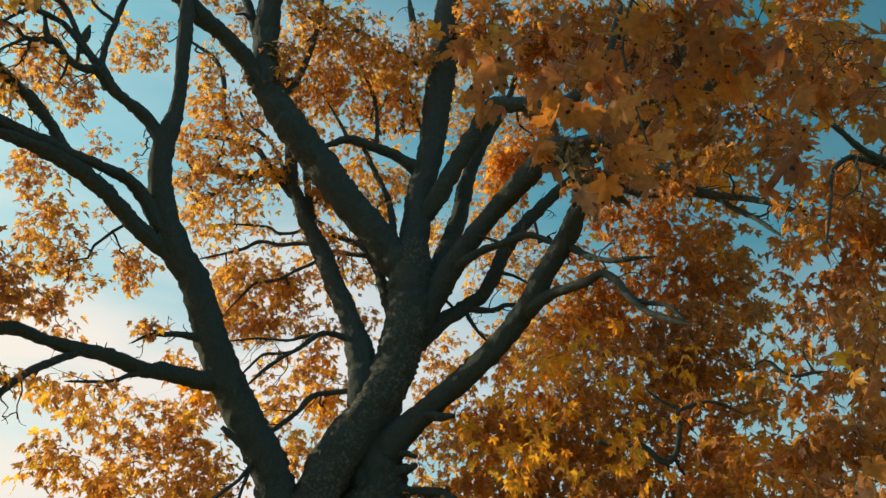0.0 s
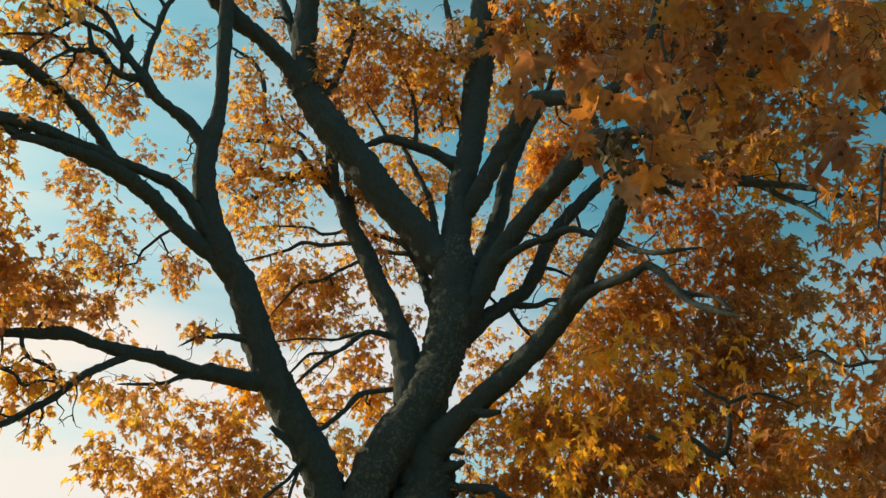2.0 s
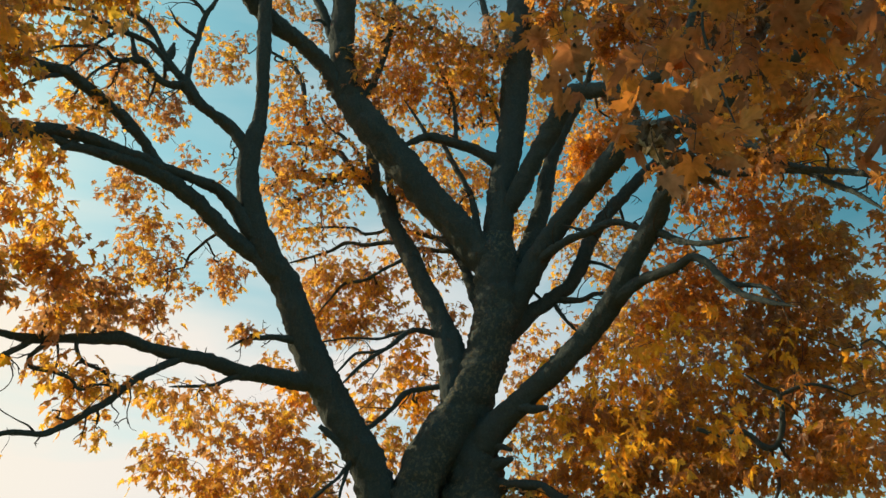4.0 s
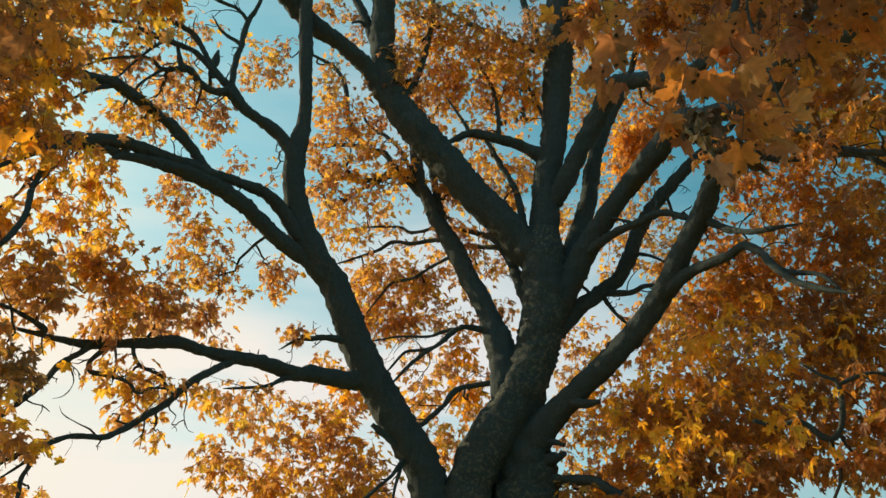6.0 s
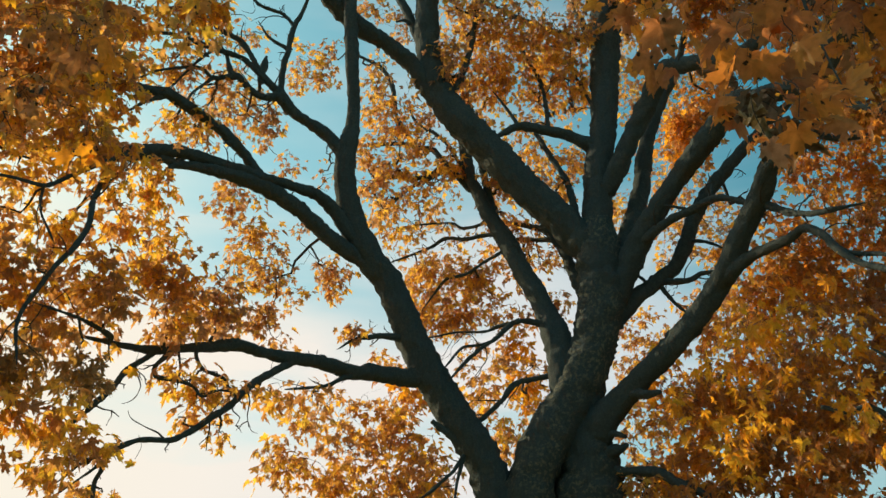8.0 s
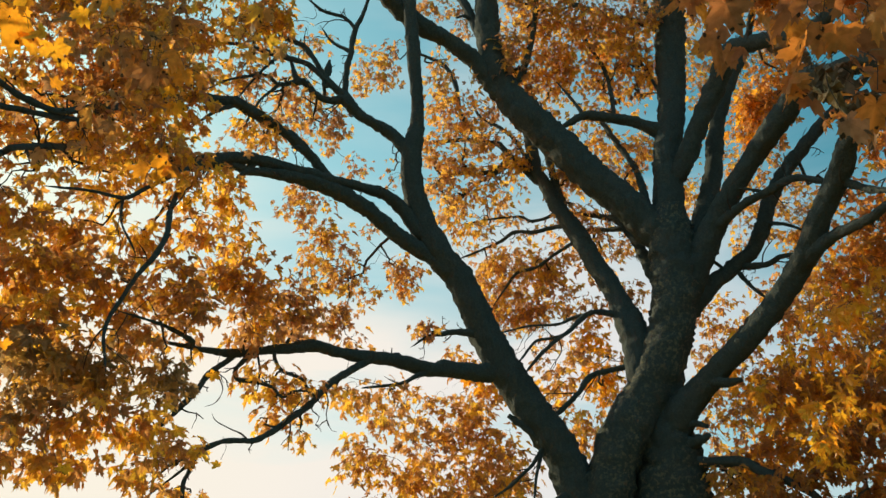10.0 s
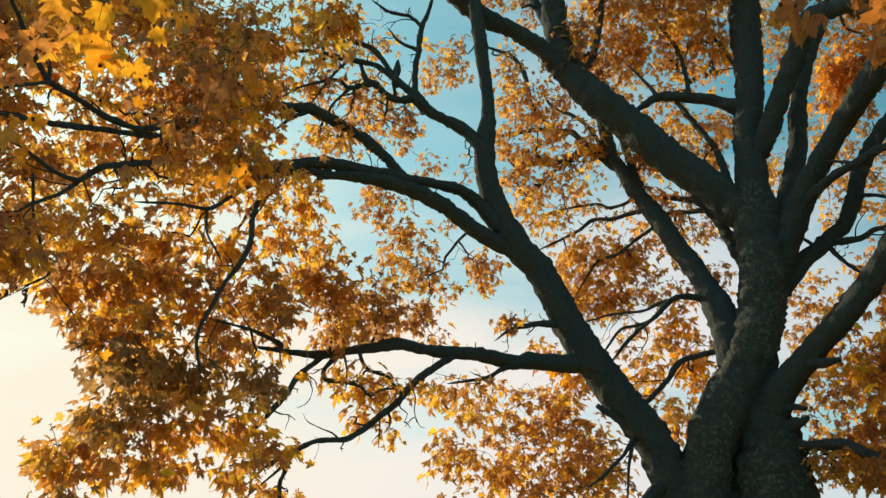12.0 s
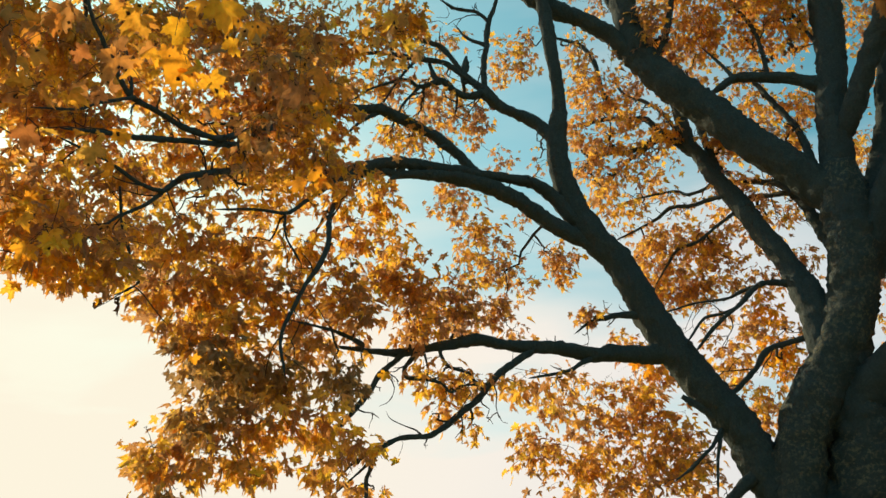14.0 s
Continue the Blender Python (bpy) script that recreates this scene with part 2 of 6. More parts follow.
def side_twigs(line, parent):
    """Short bare twigs that leave a branch at a slant, some of them forked."""
    verts, faces = [], []
    grow = np.random.default_rng(len(SKELETON))

    def add(p, way, length, r, forks):
        nodes = [(*p, r)]
        q, w = np.array(p, float), np.array(way, float)
        for k in range(3):
            w = w + grow.normal(0, 0.42, 3)
            w /= np.linalg.norm(w)
            q = q + w * length / 3
            nodes.append((*q, max(0.0009, r * (0.8 - 0.2 * k))))
        path = glide(nodes, length / 7)
        v, f = tube(path, 4)
        o = len(verts)
        verts.extend(v)
        faces.extend(tuple(i + o for i in g) for g in f)
        if forks:
            for k in range(grow.integers(1, 3)):
                add(path[grow.integers(len(path) // 3, len(path))][:3], w + grow.normal(0, 0.7, 3), length * grow.uniform(0.35, 0.7), r * 0.6, forks - 1)

    for k in range(4, len(line) - 2):
        if grow.uniform() < 0.30:
            way = np.cross(line[k + 1][:3] - line[k - 1][:3], grow.normal(size=3))
            way = way / np.linalg.norm(way) + (line[k + 1][:3] - line[k - 1][:3]) * 12
            add(line[k][:3], way / np.linalg.norm(way), 0.03 + 0.30 * grow.uniform() ** 4, min(0.0075, line[k][3] * 0.4), 1)
    if verts:
        mesh = bpy.data.meshes.new("twig_clump")
        mesh.from_pydata(verts, [], faces)
        mesh.materials.append(TWIG)
        ob = new("twig_clump", mesh)
        ob.parent = parent
        ob["kind"] = "stuff"


def limb(name, nodes):
    big = max(n[3] for n in nodes)
    tip, last = Vector(nodes[-1][:3]), Vector(nodes[-2][:3])
    if nodes[-1][3] < 0.05 and name != "branch_stub":
        end = tip + (tip - last).normalized() * (0.06 + 3 * nodes[-1][3])
        nodes = nodes + [(*end, nodes[-1][3] * 0.35)]
    if name != "trunk" and SKELETON:
        # the foot of the limb lies inside the wood that it grows from
        foot, ahead = np.array(nodes[0][:3]), np.array(nodes[1][:3])
        way = (ahead - foot) / np.linalg.norm(ahead - foot)
        bones = np.array(SKELETON)
        gap = np.linalg.norm(bones[:, :3] - (foot - 0.6 * bones[:, 3:4] * way), axis=1)
        host = bones[np.argmin(gap / (bones[:, 3] + 0.05))]
        if np.linalg.norm(host[:3] - foot) < host[3] + 0.12 and host[3] > 0.6 * nodes[0][3]:
            nodes = [(*host[:3], min(0.8 * host[3], 0.85 * nodes[0][3]))] + nodes
    line = glide(nodes, max(0.022, min(0.035, big * 0.4)))
    wander = np.array([[noise.noise(Vector(p[:3]) * 3.1 + Vector((k * 7.7, 0, 0))) for k in range(3)] for p in line])
    fade = np.minimum(1, np.arange(len(line)) / 6.0)[:, None]
    line[:, :3] += wander * fade * np.minimum(0.007, 0.2 * line[:, 3:4])
    sides = 28 if big > 0.12 else 18 if big > 0.05 else 10
    verts, faces = tube(line, sides, 0.42 if big > 0.12 else 0.58, 3.1 * len(SKELETON) ** 0.5)
    mesh = bpy.data.meshes.new(name)
    mesh.from_pydata(verts, [], faces)
    mesh.shade_smooth()
    SKELETON.extend(p for p in line[:: 3])
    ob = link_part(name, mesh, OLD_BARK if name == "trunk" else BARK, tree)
    if big < 0.14 and name != "branch_stub":
        side_twigs(line, ob)
    return ob


# the trunk below the fork, flaring into its roots
limb("trunk", [(0.30, 6.98, -0.15, 0.95), (0.30, 6.98, 0.08, 0.80), (0.31, 6.98, 0.45, 0.67), (0.33, 6.97, 1.1, 0.60), (0.36, 6.96, 1.9, 0.58), (0.38, 6.95, 2.4, 0.55), (0.40, 6.95, 2.70, 0.42)])
limb("trunk", [(0.16, 6.86, 2.55, 0.205), (0.20, 6.86, 2.84, 0.192), (0.295, 6.86, 3.20, 0.188), (0.40, 6.86, 3.44, 0.190), (0.57, 6.87, 3.66, 0.186), (0.73, 6.88, 3.89, 0.184), (0.87, 6.89, 4.12, 0.180), (0.98, 6.90, 4.36, 0.194), (1.06, 6.91, 4.63, 0.207), (1.13, 6.92, 4.97, 0.206), (1.14, 6.92, 5.27, 0.200), (1.17, 6.94, 5.55, 0.153)])
limb("trunk", [(0.71, 7.03, 2.60, 0.345), (0.735, 7.02, 2.92, 0.305), (0.775, 6.99, 3.28, 0.250), (0.82, 6.95, 3.48, 0.190), (0.88, 6.90, 3.62, 0.120)])
# the seam between the two stems closes again above a small gap
limb("trunk", [(0.44, 7.04, 2.45, 0.300), (0.45, 7.04, 2.80, 0.200), (0.46, 7.03, 2.98, 0.085), (0.46, 7.03, 3.02, 0.030)])
limb("trunk", [(0.53, 7.02, 3.19, 0.030), (0.56, 7.01, 3.26, 0.090), (0.64, 6.99, 3.45, 0.160), (0.78, 6.97, 3.75, 0.175), (0.90, 6.95, 4.10, 0.150)])
limb("limb", [(0.76, 6.95, 3.40, 0.173), (0.85, 6.91, 3.54, 0.155), (0.95, 6.83, 3.65, 0.132), (1.10, 6.75, 3.77, 0.109), (1.31, 6.60, 3.92, 0.094), (1.48, 6.48, 4.04, 0.094), (1.72, 6.33, 4.24, 0.094), (1.89, 6.16, 4.42, 0.093), (1.97, 6.01, 4.52, 0.090), (2.08, 5.85, 4.71, 0.088), (2.17, 5.70, 4.84, 0.083), (2.22, 5.55, 4.93, 0.080), (2.26, 5.41, 5.03, 0.069), (2.31, 5.33, 5.06, 0.060), (2.38, 5.23, 5.05, 0.049)])
limb("limb", [(0.14, 6.90, 2.65, 0.196), (0.09, 6.90, 2.81, 0.176), (-0.00, 6.90, 3.12, 0.160), (-0.08, 6.88, 3.40, 0.148), (-0.23, 6.85, 3.68, 0.147), (-0.39, 6.83, 3.98, 0.151), (-0.61, 6.76, 4.48, 0.138), (-0.69, 6.71, 4.74, 0.128), (-0.80, 6.68, 5.01, 0.127), (-0.93, 6.60, 5.21, 0.123), (-1.05, 6.53, 5.52, 0.108), (-1.11, 6.46, 5.81, 0.103), (-1.12, 6.41, 6.13, 0.097), (-1.07, 6.39, 6.37, 0.084), (-1.02, 6.36, 6.67, 0.062), (-1.01, 6.24, 7.27, 0.067), (-1.00, 6.13, 7.91, 0.067), (-0.97, 6.02, 8.51, 0.059)])
limb("limb", [(1.14, 6.92, 5.24, 0.170), (0.98, 6.93, 5.42, 0.166), (0.785, 6.91, 5.688, 0.156), (0.565, 6.88, 5.968, 0.154), (0.385, 6.86, 6.218, 0.156), (0.195, 6.84, 6.508, 0.160), (-0.01, 6.78, 6.775, 0.157), (-0.18, 6.76, 7.09, 0.143), (-0.27, 6.73, 7.41, 0.129), (-0.28, 6.71, 7.70, 0.123), (-0.26, 6.66, 8.13, 0.124), (-0.24, 6.55, 8.86, 0.117)])
limb("branch", [(-0.32, 6.73, 7.61, 0.046), (-0.40, 6.73, 7.96, 0.044), (-0.47, 6.72, 8.25, 0.045), (-0.57, 6.72, 8.50, 0.040), (-0.68, 6.70, 8.81, 0.031)])
limb("branch_stub", [(-0.42, 6.73, 8.05, 0.021), (-0.51, 6.65, 8.08, 0.018), (-0.59, 6.59, 8.01, 0.009)])
limb("limb", [(-0.23, 6.76, 7.06, 0.104), (-0.28, 6.76, 7.17, 0.105), (-0.46, 6.65, 7.46, 0.090), (-0.68, 6.52, 7.64, 0.084), (-0.93, 6.37, 7.77, 0.090), (-1.13, 6.22, 7.93, 0.093), (-1.27, 6.08, 8.04, 0.087), (-1.56, 5.89, 8.34, 0.075)])
limb("limb", [(1.13, 6.95, 5.22, 0.155), (1.19, 6.97, 5.60, 0.141), (1.25, 6.98, 5.92, 0.139), (1.31, 7.01, 6.26, 0.134), (1.41, 7.01, 6.60, 0.124), (1.48, 7.03, 6.97, 0.133), (1.61, 7.06, 7.76, 0.153), (1.73, 7.03, 8.56, 0.152), (1.84, 7.01, 9.24, 0.146)])
limb("limb", [(1.33, 6.91, 5.90, 0.088), (1.48, 6.80, 6.11, 0.089), (1.58, 6.72, 6.29, 0.089), (1.74, 6.62, 6.52, 0.096), (1.85, 6.47, 6.70, 0.093), (1.93, 6.39, 6.82, 0.083), (2.00, 6.24, 6.76, 0.076), (2.21, 6.05, 6.61, 0.075), (2.38, 5.86, 6.48, 0.066), (2.59, 5.64, 6.46, 0.055), (2.78, 5.42, 6.69, 0.040), (2.94, 5.34, 7.13, 0.031)])
limb("limb", [(1.09, 6.95, 4.57, 0.133), (1.25, 6.90, 4.84, 0.129), (1.44, 6.81, 5.15, 0.116), (1.64, 6.64, 5.40, 0.096), (1.89, 6.46, 5.68, 0.087), (2.09, 6.21, 5.82, 0.101), (2.22, 6.05, 5.93, 0.095), (2.31, 5.89, 6.02, 0.088), (2.38, 5.68, 5.89, 0.062), (2.43, 5.47, 5.74, 0.071), (2.53, 5.29, 5.64, 0.083), (2.63, 5.05, 5.53, 0.074), (2.72, 4.87, 5.63, 0.074), (2.75, 4.65, 5.63, 0.072), (2.82, 4.34, 5.47, 0.071), (2.88, 4.02, 5.27, 0.066), (3.07, 3.58, 5.10, 0.052)])
limb("limb", [(1.21, 7.03, 4.85, 0.086), (1.34, 7.06, 5.20, 0.099), (1.54, 7.14, 5.60, 0.092), (1.70, 7.16, 5.99, 0.084), (1.80, 7.14, 6.38, 0.080), (1.94, 7.10, 6.76, 0.071), (2.12, 7.05, 7.08, 0.058), (2.24, 7.01, 7.26, 0.044), (2.39, 6.96, 7.60, 0.033), (2.55, 6.90, 8.09, 0.022)])
limb("limb", [(0.99, 6.95, 4.38, 0.086), (1.29, 7.01, 4.66, 0.081), (1.44, 7.04, 4.80, 0.079), (1.67, 7.05, 4.95, 0.070), (1.84, 7.01, 5.06, 0.066), (1.96, 6.97, 5.26, 0.069), (2.06, 6.95, 5.48, 0.067), (2.17, 6.91, 5.64, 0.063), (2.30, 6.87, 5.79, 0.063), (2.49, 6.80, 5.97, 0.059), (2.66, 6.74, 6.11, 0.054), (2.87, 6.65, 6.28, 0.044), (3.10, 6.55, 6.45, 0.033)])
limb("limb", [(1.51, 6.73, 5.19, 0.049), (1.62, 6.59, 5.22, 0.044), (1.74, 6.50, 5.26, 0.039), (1.88, 6.40, 5.27, 0.036), (2.02, 6.30, 5.29, 0.038), (2.13, 6.20, 5.26, 0.028), (2.27, 6.09, 5.13, 0.021)])
limb("branch", [(2.03, 6.29, 5.29, 0.021), (2.09, 6.28, 5.39, 0.017), (2.09, 6.27, 5.47, 0.010)])
limb("branch", [(1.90, 6.39, 5.27, 0.017), (1.84, 6.41, 5.32, 0.014), (1.75, 6.50, 5.41, 0.012)])
limb("limb", [(2.16, 5.70, 4.90, 0.039), (2.25, 5.60, 4.80, 0.032), (2.35, 5.50, 4.67, 0.028), (2.44, 5.33, 4.55, 0.023), (2.49, 5.18, 4.48, 0.020), (2.60, 5.13, 4.47, 0.012)])
limb("branch", [(1.67, 7.05, 4.93, 0.035), (1.90, 6.93, 4.87, 0.025), (2.01, 6.84, 4.88, 0.022), (2.15, 6.68, 4.81, 0.017)])
limb("branch", [(1.97, 6.97, 5.29, 0.023), (2.04, 6.89, 5.24, 0.018), (2.11, 6.81, 5.17, 0.015), (2.17, 6.73, 5.08, 0.012)])
limb("branch_stub", [(1.56, 7.05, 4.90, 0.023), (1.54, 7.06, 4.96, 0.018), (1.48, 7.07, 5.04, 0.015)])
limb("branch", [(1.66, 7.05, 4.93, 0.023), (1.70, 7.04, 4.81, 0.020), (1.76, 7.03, 4.70, 0.017), (1.82, 7.01, 4.61, 0.012)])
limb("limb", [(1.96, 6.02, 4.45, 0.070), (2.02, 5.93, 4.48, 0.057), (2.11, 5.84, 4.51, 0.048), (2.21, 5.68, 4.49, 0.038), (2.30, 5.52, 4.47, 0.036), (2.36, 5.43, 4.49, 0.031), (2.40, 5.35, 4.43, 0.029), (2.43, 5.27, 4.33, 0.028), (2.45, 5.20, 4.19, 0.028), (2.53, 5.10, 4.02, 0.023), (2.62, 4.93, 3.87, 0.019), (2.67, 4.83, 3.80, 0.011)])
limb("branch", [(2.45, 5.20, 4.19, 0.022), (2.54, 5.16, 4.12, 0.018), (2.66, 5.03, 4.03, 0.016), (2.70, 4.94, 3.89, 0.010)])
limb("limb", [(2.30, 5.27, 5.06, 0.042), (2.40, 5.19, 5.09, 0.042), (2.52, 5.11, 5.10, 0.034), (2.57, 5.01, 5.16, 0.029), (2.66, 4.97, 5.19, 0.027), (2.77, 4.84, 5.08, 0.027), (2.82, 4.77, 4.94, 0.027), (2.88, 4.71, 4.82, 0.026), (2.94, 4.60, 4.71, 0.026), (3.03, 4.48, 4.61, 0.023), (3.11, 4.28, 4.45, 0.021), (3.16, 4.09, 4.26, 0.015)])
limb("branch", [(2.47, 5.13, 5.10, 0.034), (2.54, 5.12, 5.08, 0.025), (2.64, 5.11, 5.02, 0.023), (2.77, 5.04, 4.97, 0.021), (2.89, 4.91, 4.90, 0.021), (2.95, 4.74, 4.79, 0.022), (3.04, 4.68, 4.72, 0.022), (3.09, 4.58, 4.57, 0.022), (3.14, 4.47, 4.44, 0.019), (3.18, 4.37, 4.28, 0.013)])
limb("branch_stub", [(3.08, 4.33, 4.49, 0.013), (3.10, 4.29, 4.47, 0.009), (3.14, 4.26, 4.48, 0.006)])
limb("limb", [(0.66, 6.87, 3.74, 0.114), (0.64, 6.89, 3.97, 0.106), (0.67, 6.98, 4.26, 0.123), (0.66, 7.04, 4.53, 0.126), (0.59, 7.11, 4.82, 0.094), (0.40, 7.23, 5.40, 0.093), (0.31, 7.30, 5.70, 0.090), (0.18, 7.36, 6.01, 0.076), (0.11, 7.42, 6.29, 0.069), (0.04, 7.44, 6.49, 0.067), (0.01, 7.47, 6.80, 0.066), (-0.01, 7.47, 7.14, 0.059), (-0.09, 7.47, 7.54, 0.045), (-0.13, 7.47, 8.04, 0.037)])
limb("limb", [(0.28, 7.31, 5.77, 0.048), (0.25, 7.36, 5.94, 0.046), (0.22, 7.41, 6.16, 0.044), (0.20, 7.47, 6.46, 0.042), (0.17, 7.53, 6.72, 0.037), (0.15, 7.59, 7.14, 0.027), (0.10, 7.65, 7.74, 0.019)])
limb("limb", [(1.00, 7.06, 4.79, 0.059), (0.95, 7.18, 5.06, 0.056), (0.91, 7.25, 5.27, 0.052), (0.86, 7.37, 5.56, 0.048), (0.76, 7.49, 5.82, 0.041), (0.64, 7.62, 5.96, 0.031), (0.50, 7.69, 6.05, 0.025), (0.30, 7.81, 6.18, 0.017)])
limb("branch", [(0.87, 7.37, 5.54, 0.032), (0.80, 7.43, 5.68, 0.030), (0.65, 7.56, 5.77, 0.025), (0.48, 7.69, 5.87, 0.019), (0.31, 7.76, 5.94, 0.014)])
limb("limb", [(1.30, 7.01, 6.46, 0.071), (1.19, 6.99, 6.53, 0.063), (1.06, 6.99, 6.62, 0.057), (0.89, 6.96, 6.67, 0.052), (0.69, 6.92, 6.71, 0.049), (0.55, 6.88, 6.71, 0.043), (0.43, 6.85, 6.64, 0.032), (0.35, 6.83, 6.59, 0.021)])
limb("branch", [(0.55, 6.88, 6.72, 0.022), (0.52, 6.88, 6.83, 0.019), (0.45, 6.88, 6.99, 0.014), (0.39, 6.89, 7.12, 0.011)])
limb("branch", [(0.67, 6.93, 4.08, 0.037), (0.55, 6.96, 4.09, 0.028), (0.38, 7.00, 4.09, 0.023), (0.28, 7.01, 4.08, 0.023), (0.20, 6.99, 4.02, 0.026), (0.12, 6.96, 3.91, 0.023), (-0.01, 6.92, 3.79, 0.023), (-0.11, 6.90, 3.71, 0.020), (-0.21, 6.86, 3.63, 0.018)])
limb("limb", [(0.62, 7.07, 4.61, 0.044), (0.54, 7.05, 4.63, 0.034), (0.43, 7.00, 4.64, 0.027), (0.32, 6.89, 4.60, 0.024), (0.22, 6.84, 4.52, 0.023), (0.12, 6.78, 4.41, 0.021), (-0.04, 6.75, 4.30, 0.018), (-0.16, 6.73, 4.20, 0.016), (-0.26, 6.66, 4.07, 0.011)])
limb("branch", [(0.29, 6.89, 4.59, 0.017), (0.16, 6.96, 4.60, 0.019), (0.03, 7.01, 4.58, 0.012), (-0.23, 7.13, 4.65, 0.010), (-0.47, 7.17, 4.64, 0.007)])
limb("branch", [(0.09, 6.78, 4.39, 0.014), (-0.03, 6.78, 4.36, 0.012), (-0.18, 6.78, 4.35, 0.012), (-0.31, 6.72, 4.19, 0.009)])
limb("limb", [(-0.88, 6.61, 5.07, 0.057), (-1.05, 6.55, 5.21, 0.071), (-1.21, 6.44, 5.32, 0.071), (-1.37, 6.35, 5.45, 0.071), (-1.52, 6.20, 5.57, 0.071), (-1.65, 6.11, 5.65, 0.071), (-1.77, 6.01, 5.69, 0.068), (-1.92, 5.91, 5.73, 0.061), (-2.08, 5.73, 5.70, 0.049), (-2.23, 5.61, 5.68, 0.039), (-2.35, 5.50, 5.65, 0.041), (-2.40, 5.41, 5.64, 0.036), (-2.50, 5.31, 5.60, 0.027), (-2.60, 5.13, 5.47, 0.020), (-2.82, 4.88, 5.36, 0.015)])
limb("limb", [(-1.08, 6.49, 5.40, 0.062), (-1.19, 6.42, 5.58, 0.063), (-1.29, 6.31, 5.68, 0.060), (-1.40, 6.23, 5.74, 0.053), (-1.54, 6.14, 5.76, 0.048), (-1.66, 6.04, 5.76, 0.047), (-1.79, 5.97, 5.77, 0.054), (-1.93, 5.87, 5.79, 0.052), (-2.08, 5.73, 5.78, 0.051), (-2.22, 5.58, 5.77, 0.051), (-2.33, 5.44, 5.73, 0.055), (-2.45, 5.33, 5.68, 0.050), (-2.54, 5.16, 5.57, 0.044), (-2.65, 5.04, 5.49, 0.030), (-2.79, 4.90, 5.41, 0.021), (-3.00, 4.63, 5.27, 0.017)])
limb("branch_stub", [(-2.32, 5.51, 5.69, 0.032), (-2.36, 5.46, 5.60, 0.025), (-2.39, 5.42, 5.53, 0.013), (-2.40, 5.38, 5.47, 0.007)])
limb("limb", [(-1.78, 6.01, 5.77, 0.052), (-1.84, 5.97, 5.87, 0.048), (-1.92, 5.91, 5.99, 0.050), (-1.99, 5.82, 6.06, 0.050), (-2.08, 5.73, 6.14, 0.048), (-2.18, 5.59, 6.17, 0.048), (-2.26, 5.47, 6.19, 0.047), (-2.33, 5.38, 6.21, 0.049), (-2.39, 5.29, 6.22, 0.047), (-2.49, 5.19, 6.18, 0.039), (-2.56, 5.02, 6.08, 0.036), (-2.64, 4.91, 6.01, 0.029), (-2.73, 4.67, 5.85, 0.024), (-2.84, 4.32, 5.61, 0.019)])
limb("branch", [(-2.29, 5.42, 6.23, 0.028), (-2.35, 5.34, 6.23, 0.023), (-2.42, 5.28, 6.18, 0.021), (-2.50, 5.18, 6.07, 0.016), (-2.56, 5.08, 5.92, 0.011)])
limb("branch_stub", [(-1.96, 5.86, 6.08, 0.024), (-2.00, 5.79, 6.04, 0.017), (-2.05, 5.74, 6.00, 0.009)])
limb("limb", [(-1.13, 6.40, 6.22, 0.075), (-1.18, 6.39, 6.32, 0.068), (-1.27, 6.37, 6.45, 0.061), (-1.37, 6.32, 6.52, 0.056), (-1.47, 6.27, 6.58, 0.051), (-1.57, 6.25, 6.66, 0.054), (-1.64, 6.20, 6.75, 0.055), (-1.70, 6.18, 6.86, 0.050), (-1.77, 6.13, 6.93, 0.037), (-1.84, 6.08, 7.01, 0.032), (-1.90, 6.03, 7.11, 0.032), (-1.95, 5.99, 7.22, 0.027), (-2.02, 5.94, 7.33, 0.027), (-2.09, 5.91, 7.37, 0.024), (-2.17, 5.84, 7.39, 0.021), (-2.24, 5.79, 7.43, 0.016), (-2.36, 5.72, 7.57, 0.011)])
limb("branch", [(-1.68, 6.18, 6.78, 0.031), (-1.68, 6.17, 6.92, 0.029), (-1.67, 6.16, 7.05, 0.029), (-1.65, 6.14, 7.21, 0.029), (-1.61, 6.12, 7.32, 0.027), (-1.59, 6.12, 7.51, 0.030), (-1.55, 6.10, 7.63, 0.027), (-1.48, 6.09, 7.77, 0.022), (-1.43, 6.07, 7.89, 0.017), (-1.38, 6.05, 8.07, 0.014)])
limb("limb", [(-1.64, 6.20, 6.74, 0.052), (-1.72, 6.17, 6.81, 0.047), (-1.77, 6.13, 6.78, 0.041), (-1.85, 6.08, 6.76, 0.034), (-1.90, 6.03, 6.77, 0.034), (-1.96, 5.99, 6.83, 0.034), (-2.03, 5.94, 6.90, 0.036), (-2.10, 5.89, 6.87, 0.028), (-2.17, 5.82, 6.80, 0.020), (-2.22, 5.76, 6.77, 0.020), (-2.26, 5.72, 6.81, 0.018), (-2.30, 5.64, 6.79, 0.015), (-2.38, 5.55, 6.72, 0.015), (-2.46, 5.45, 6.63, 0.012), (-2.53, 5.35, 6.53, 0.012), (-2.59, 5.26, 6.41, 0.010)])
limb("branch", [(-1.76, 6.14, 6.90, 0.031), (-1.89, 6.03, 7.03, 0.026), (-1.98, 5.97, 7.12, 0.026), (-2.05, 5.91, 7.13, 0.026), (-2.16, 5.80, 7.11, 0.026), (-2.26, 5.70, 7.09, 0.023), (-2.36, 5.60, 7.08, 0.021), (-2.46, 5.47, 7.04, 0.018), (-2.55, 5.34, 6.95, 0.015), (-2.67, 5.22, 6.86, 0.012), (-2.78, 5.10, 6.79, 0.010)])
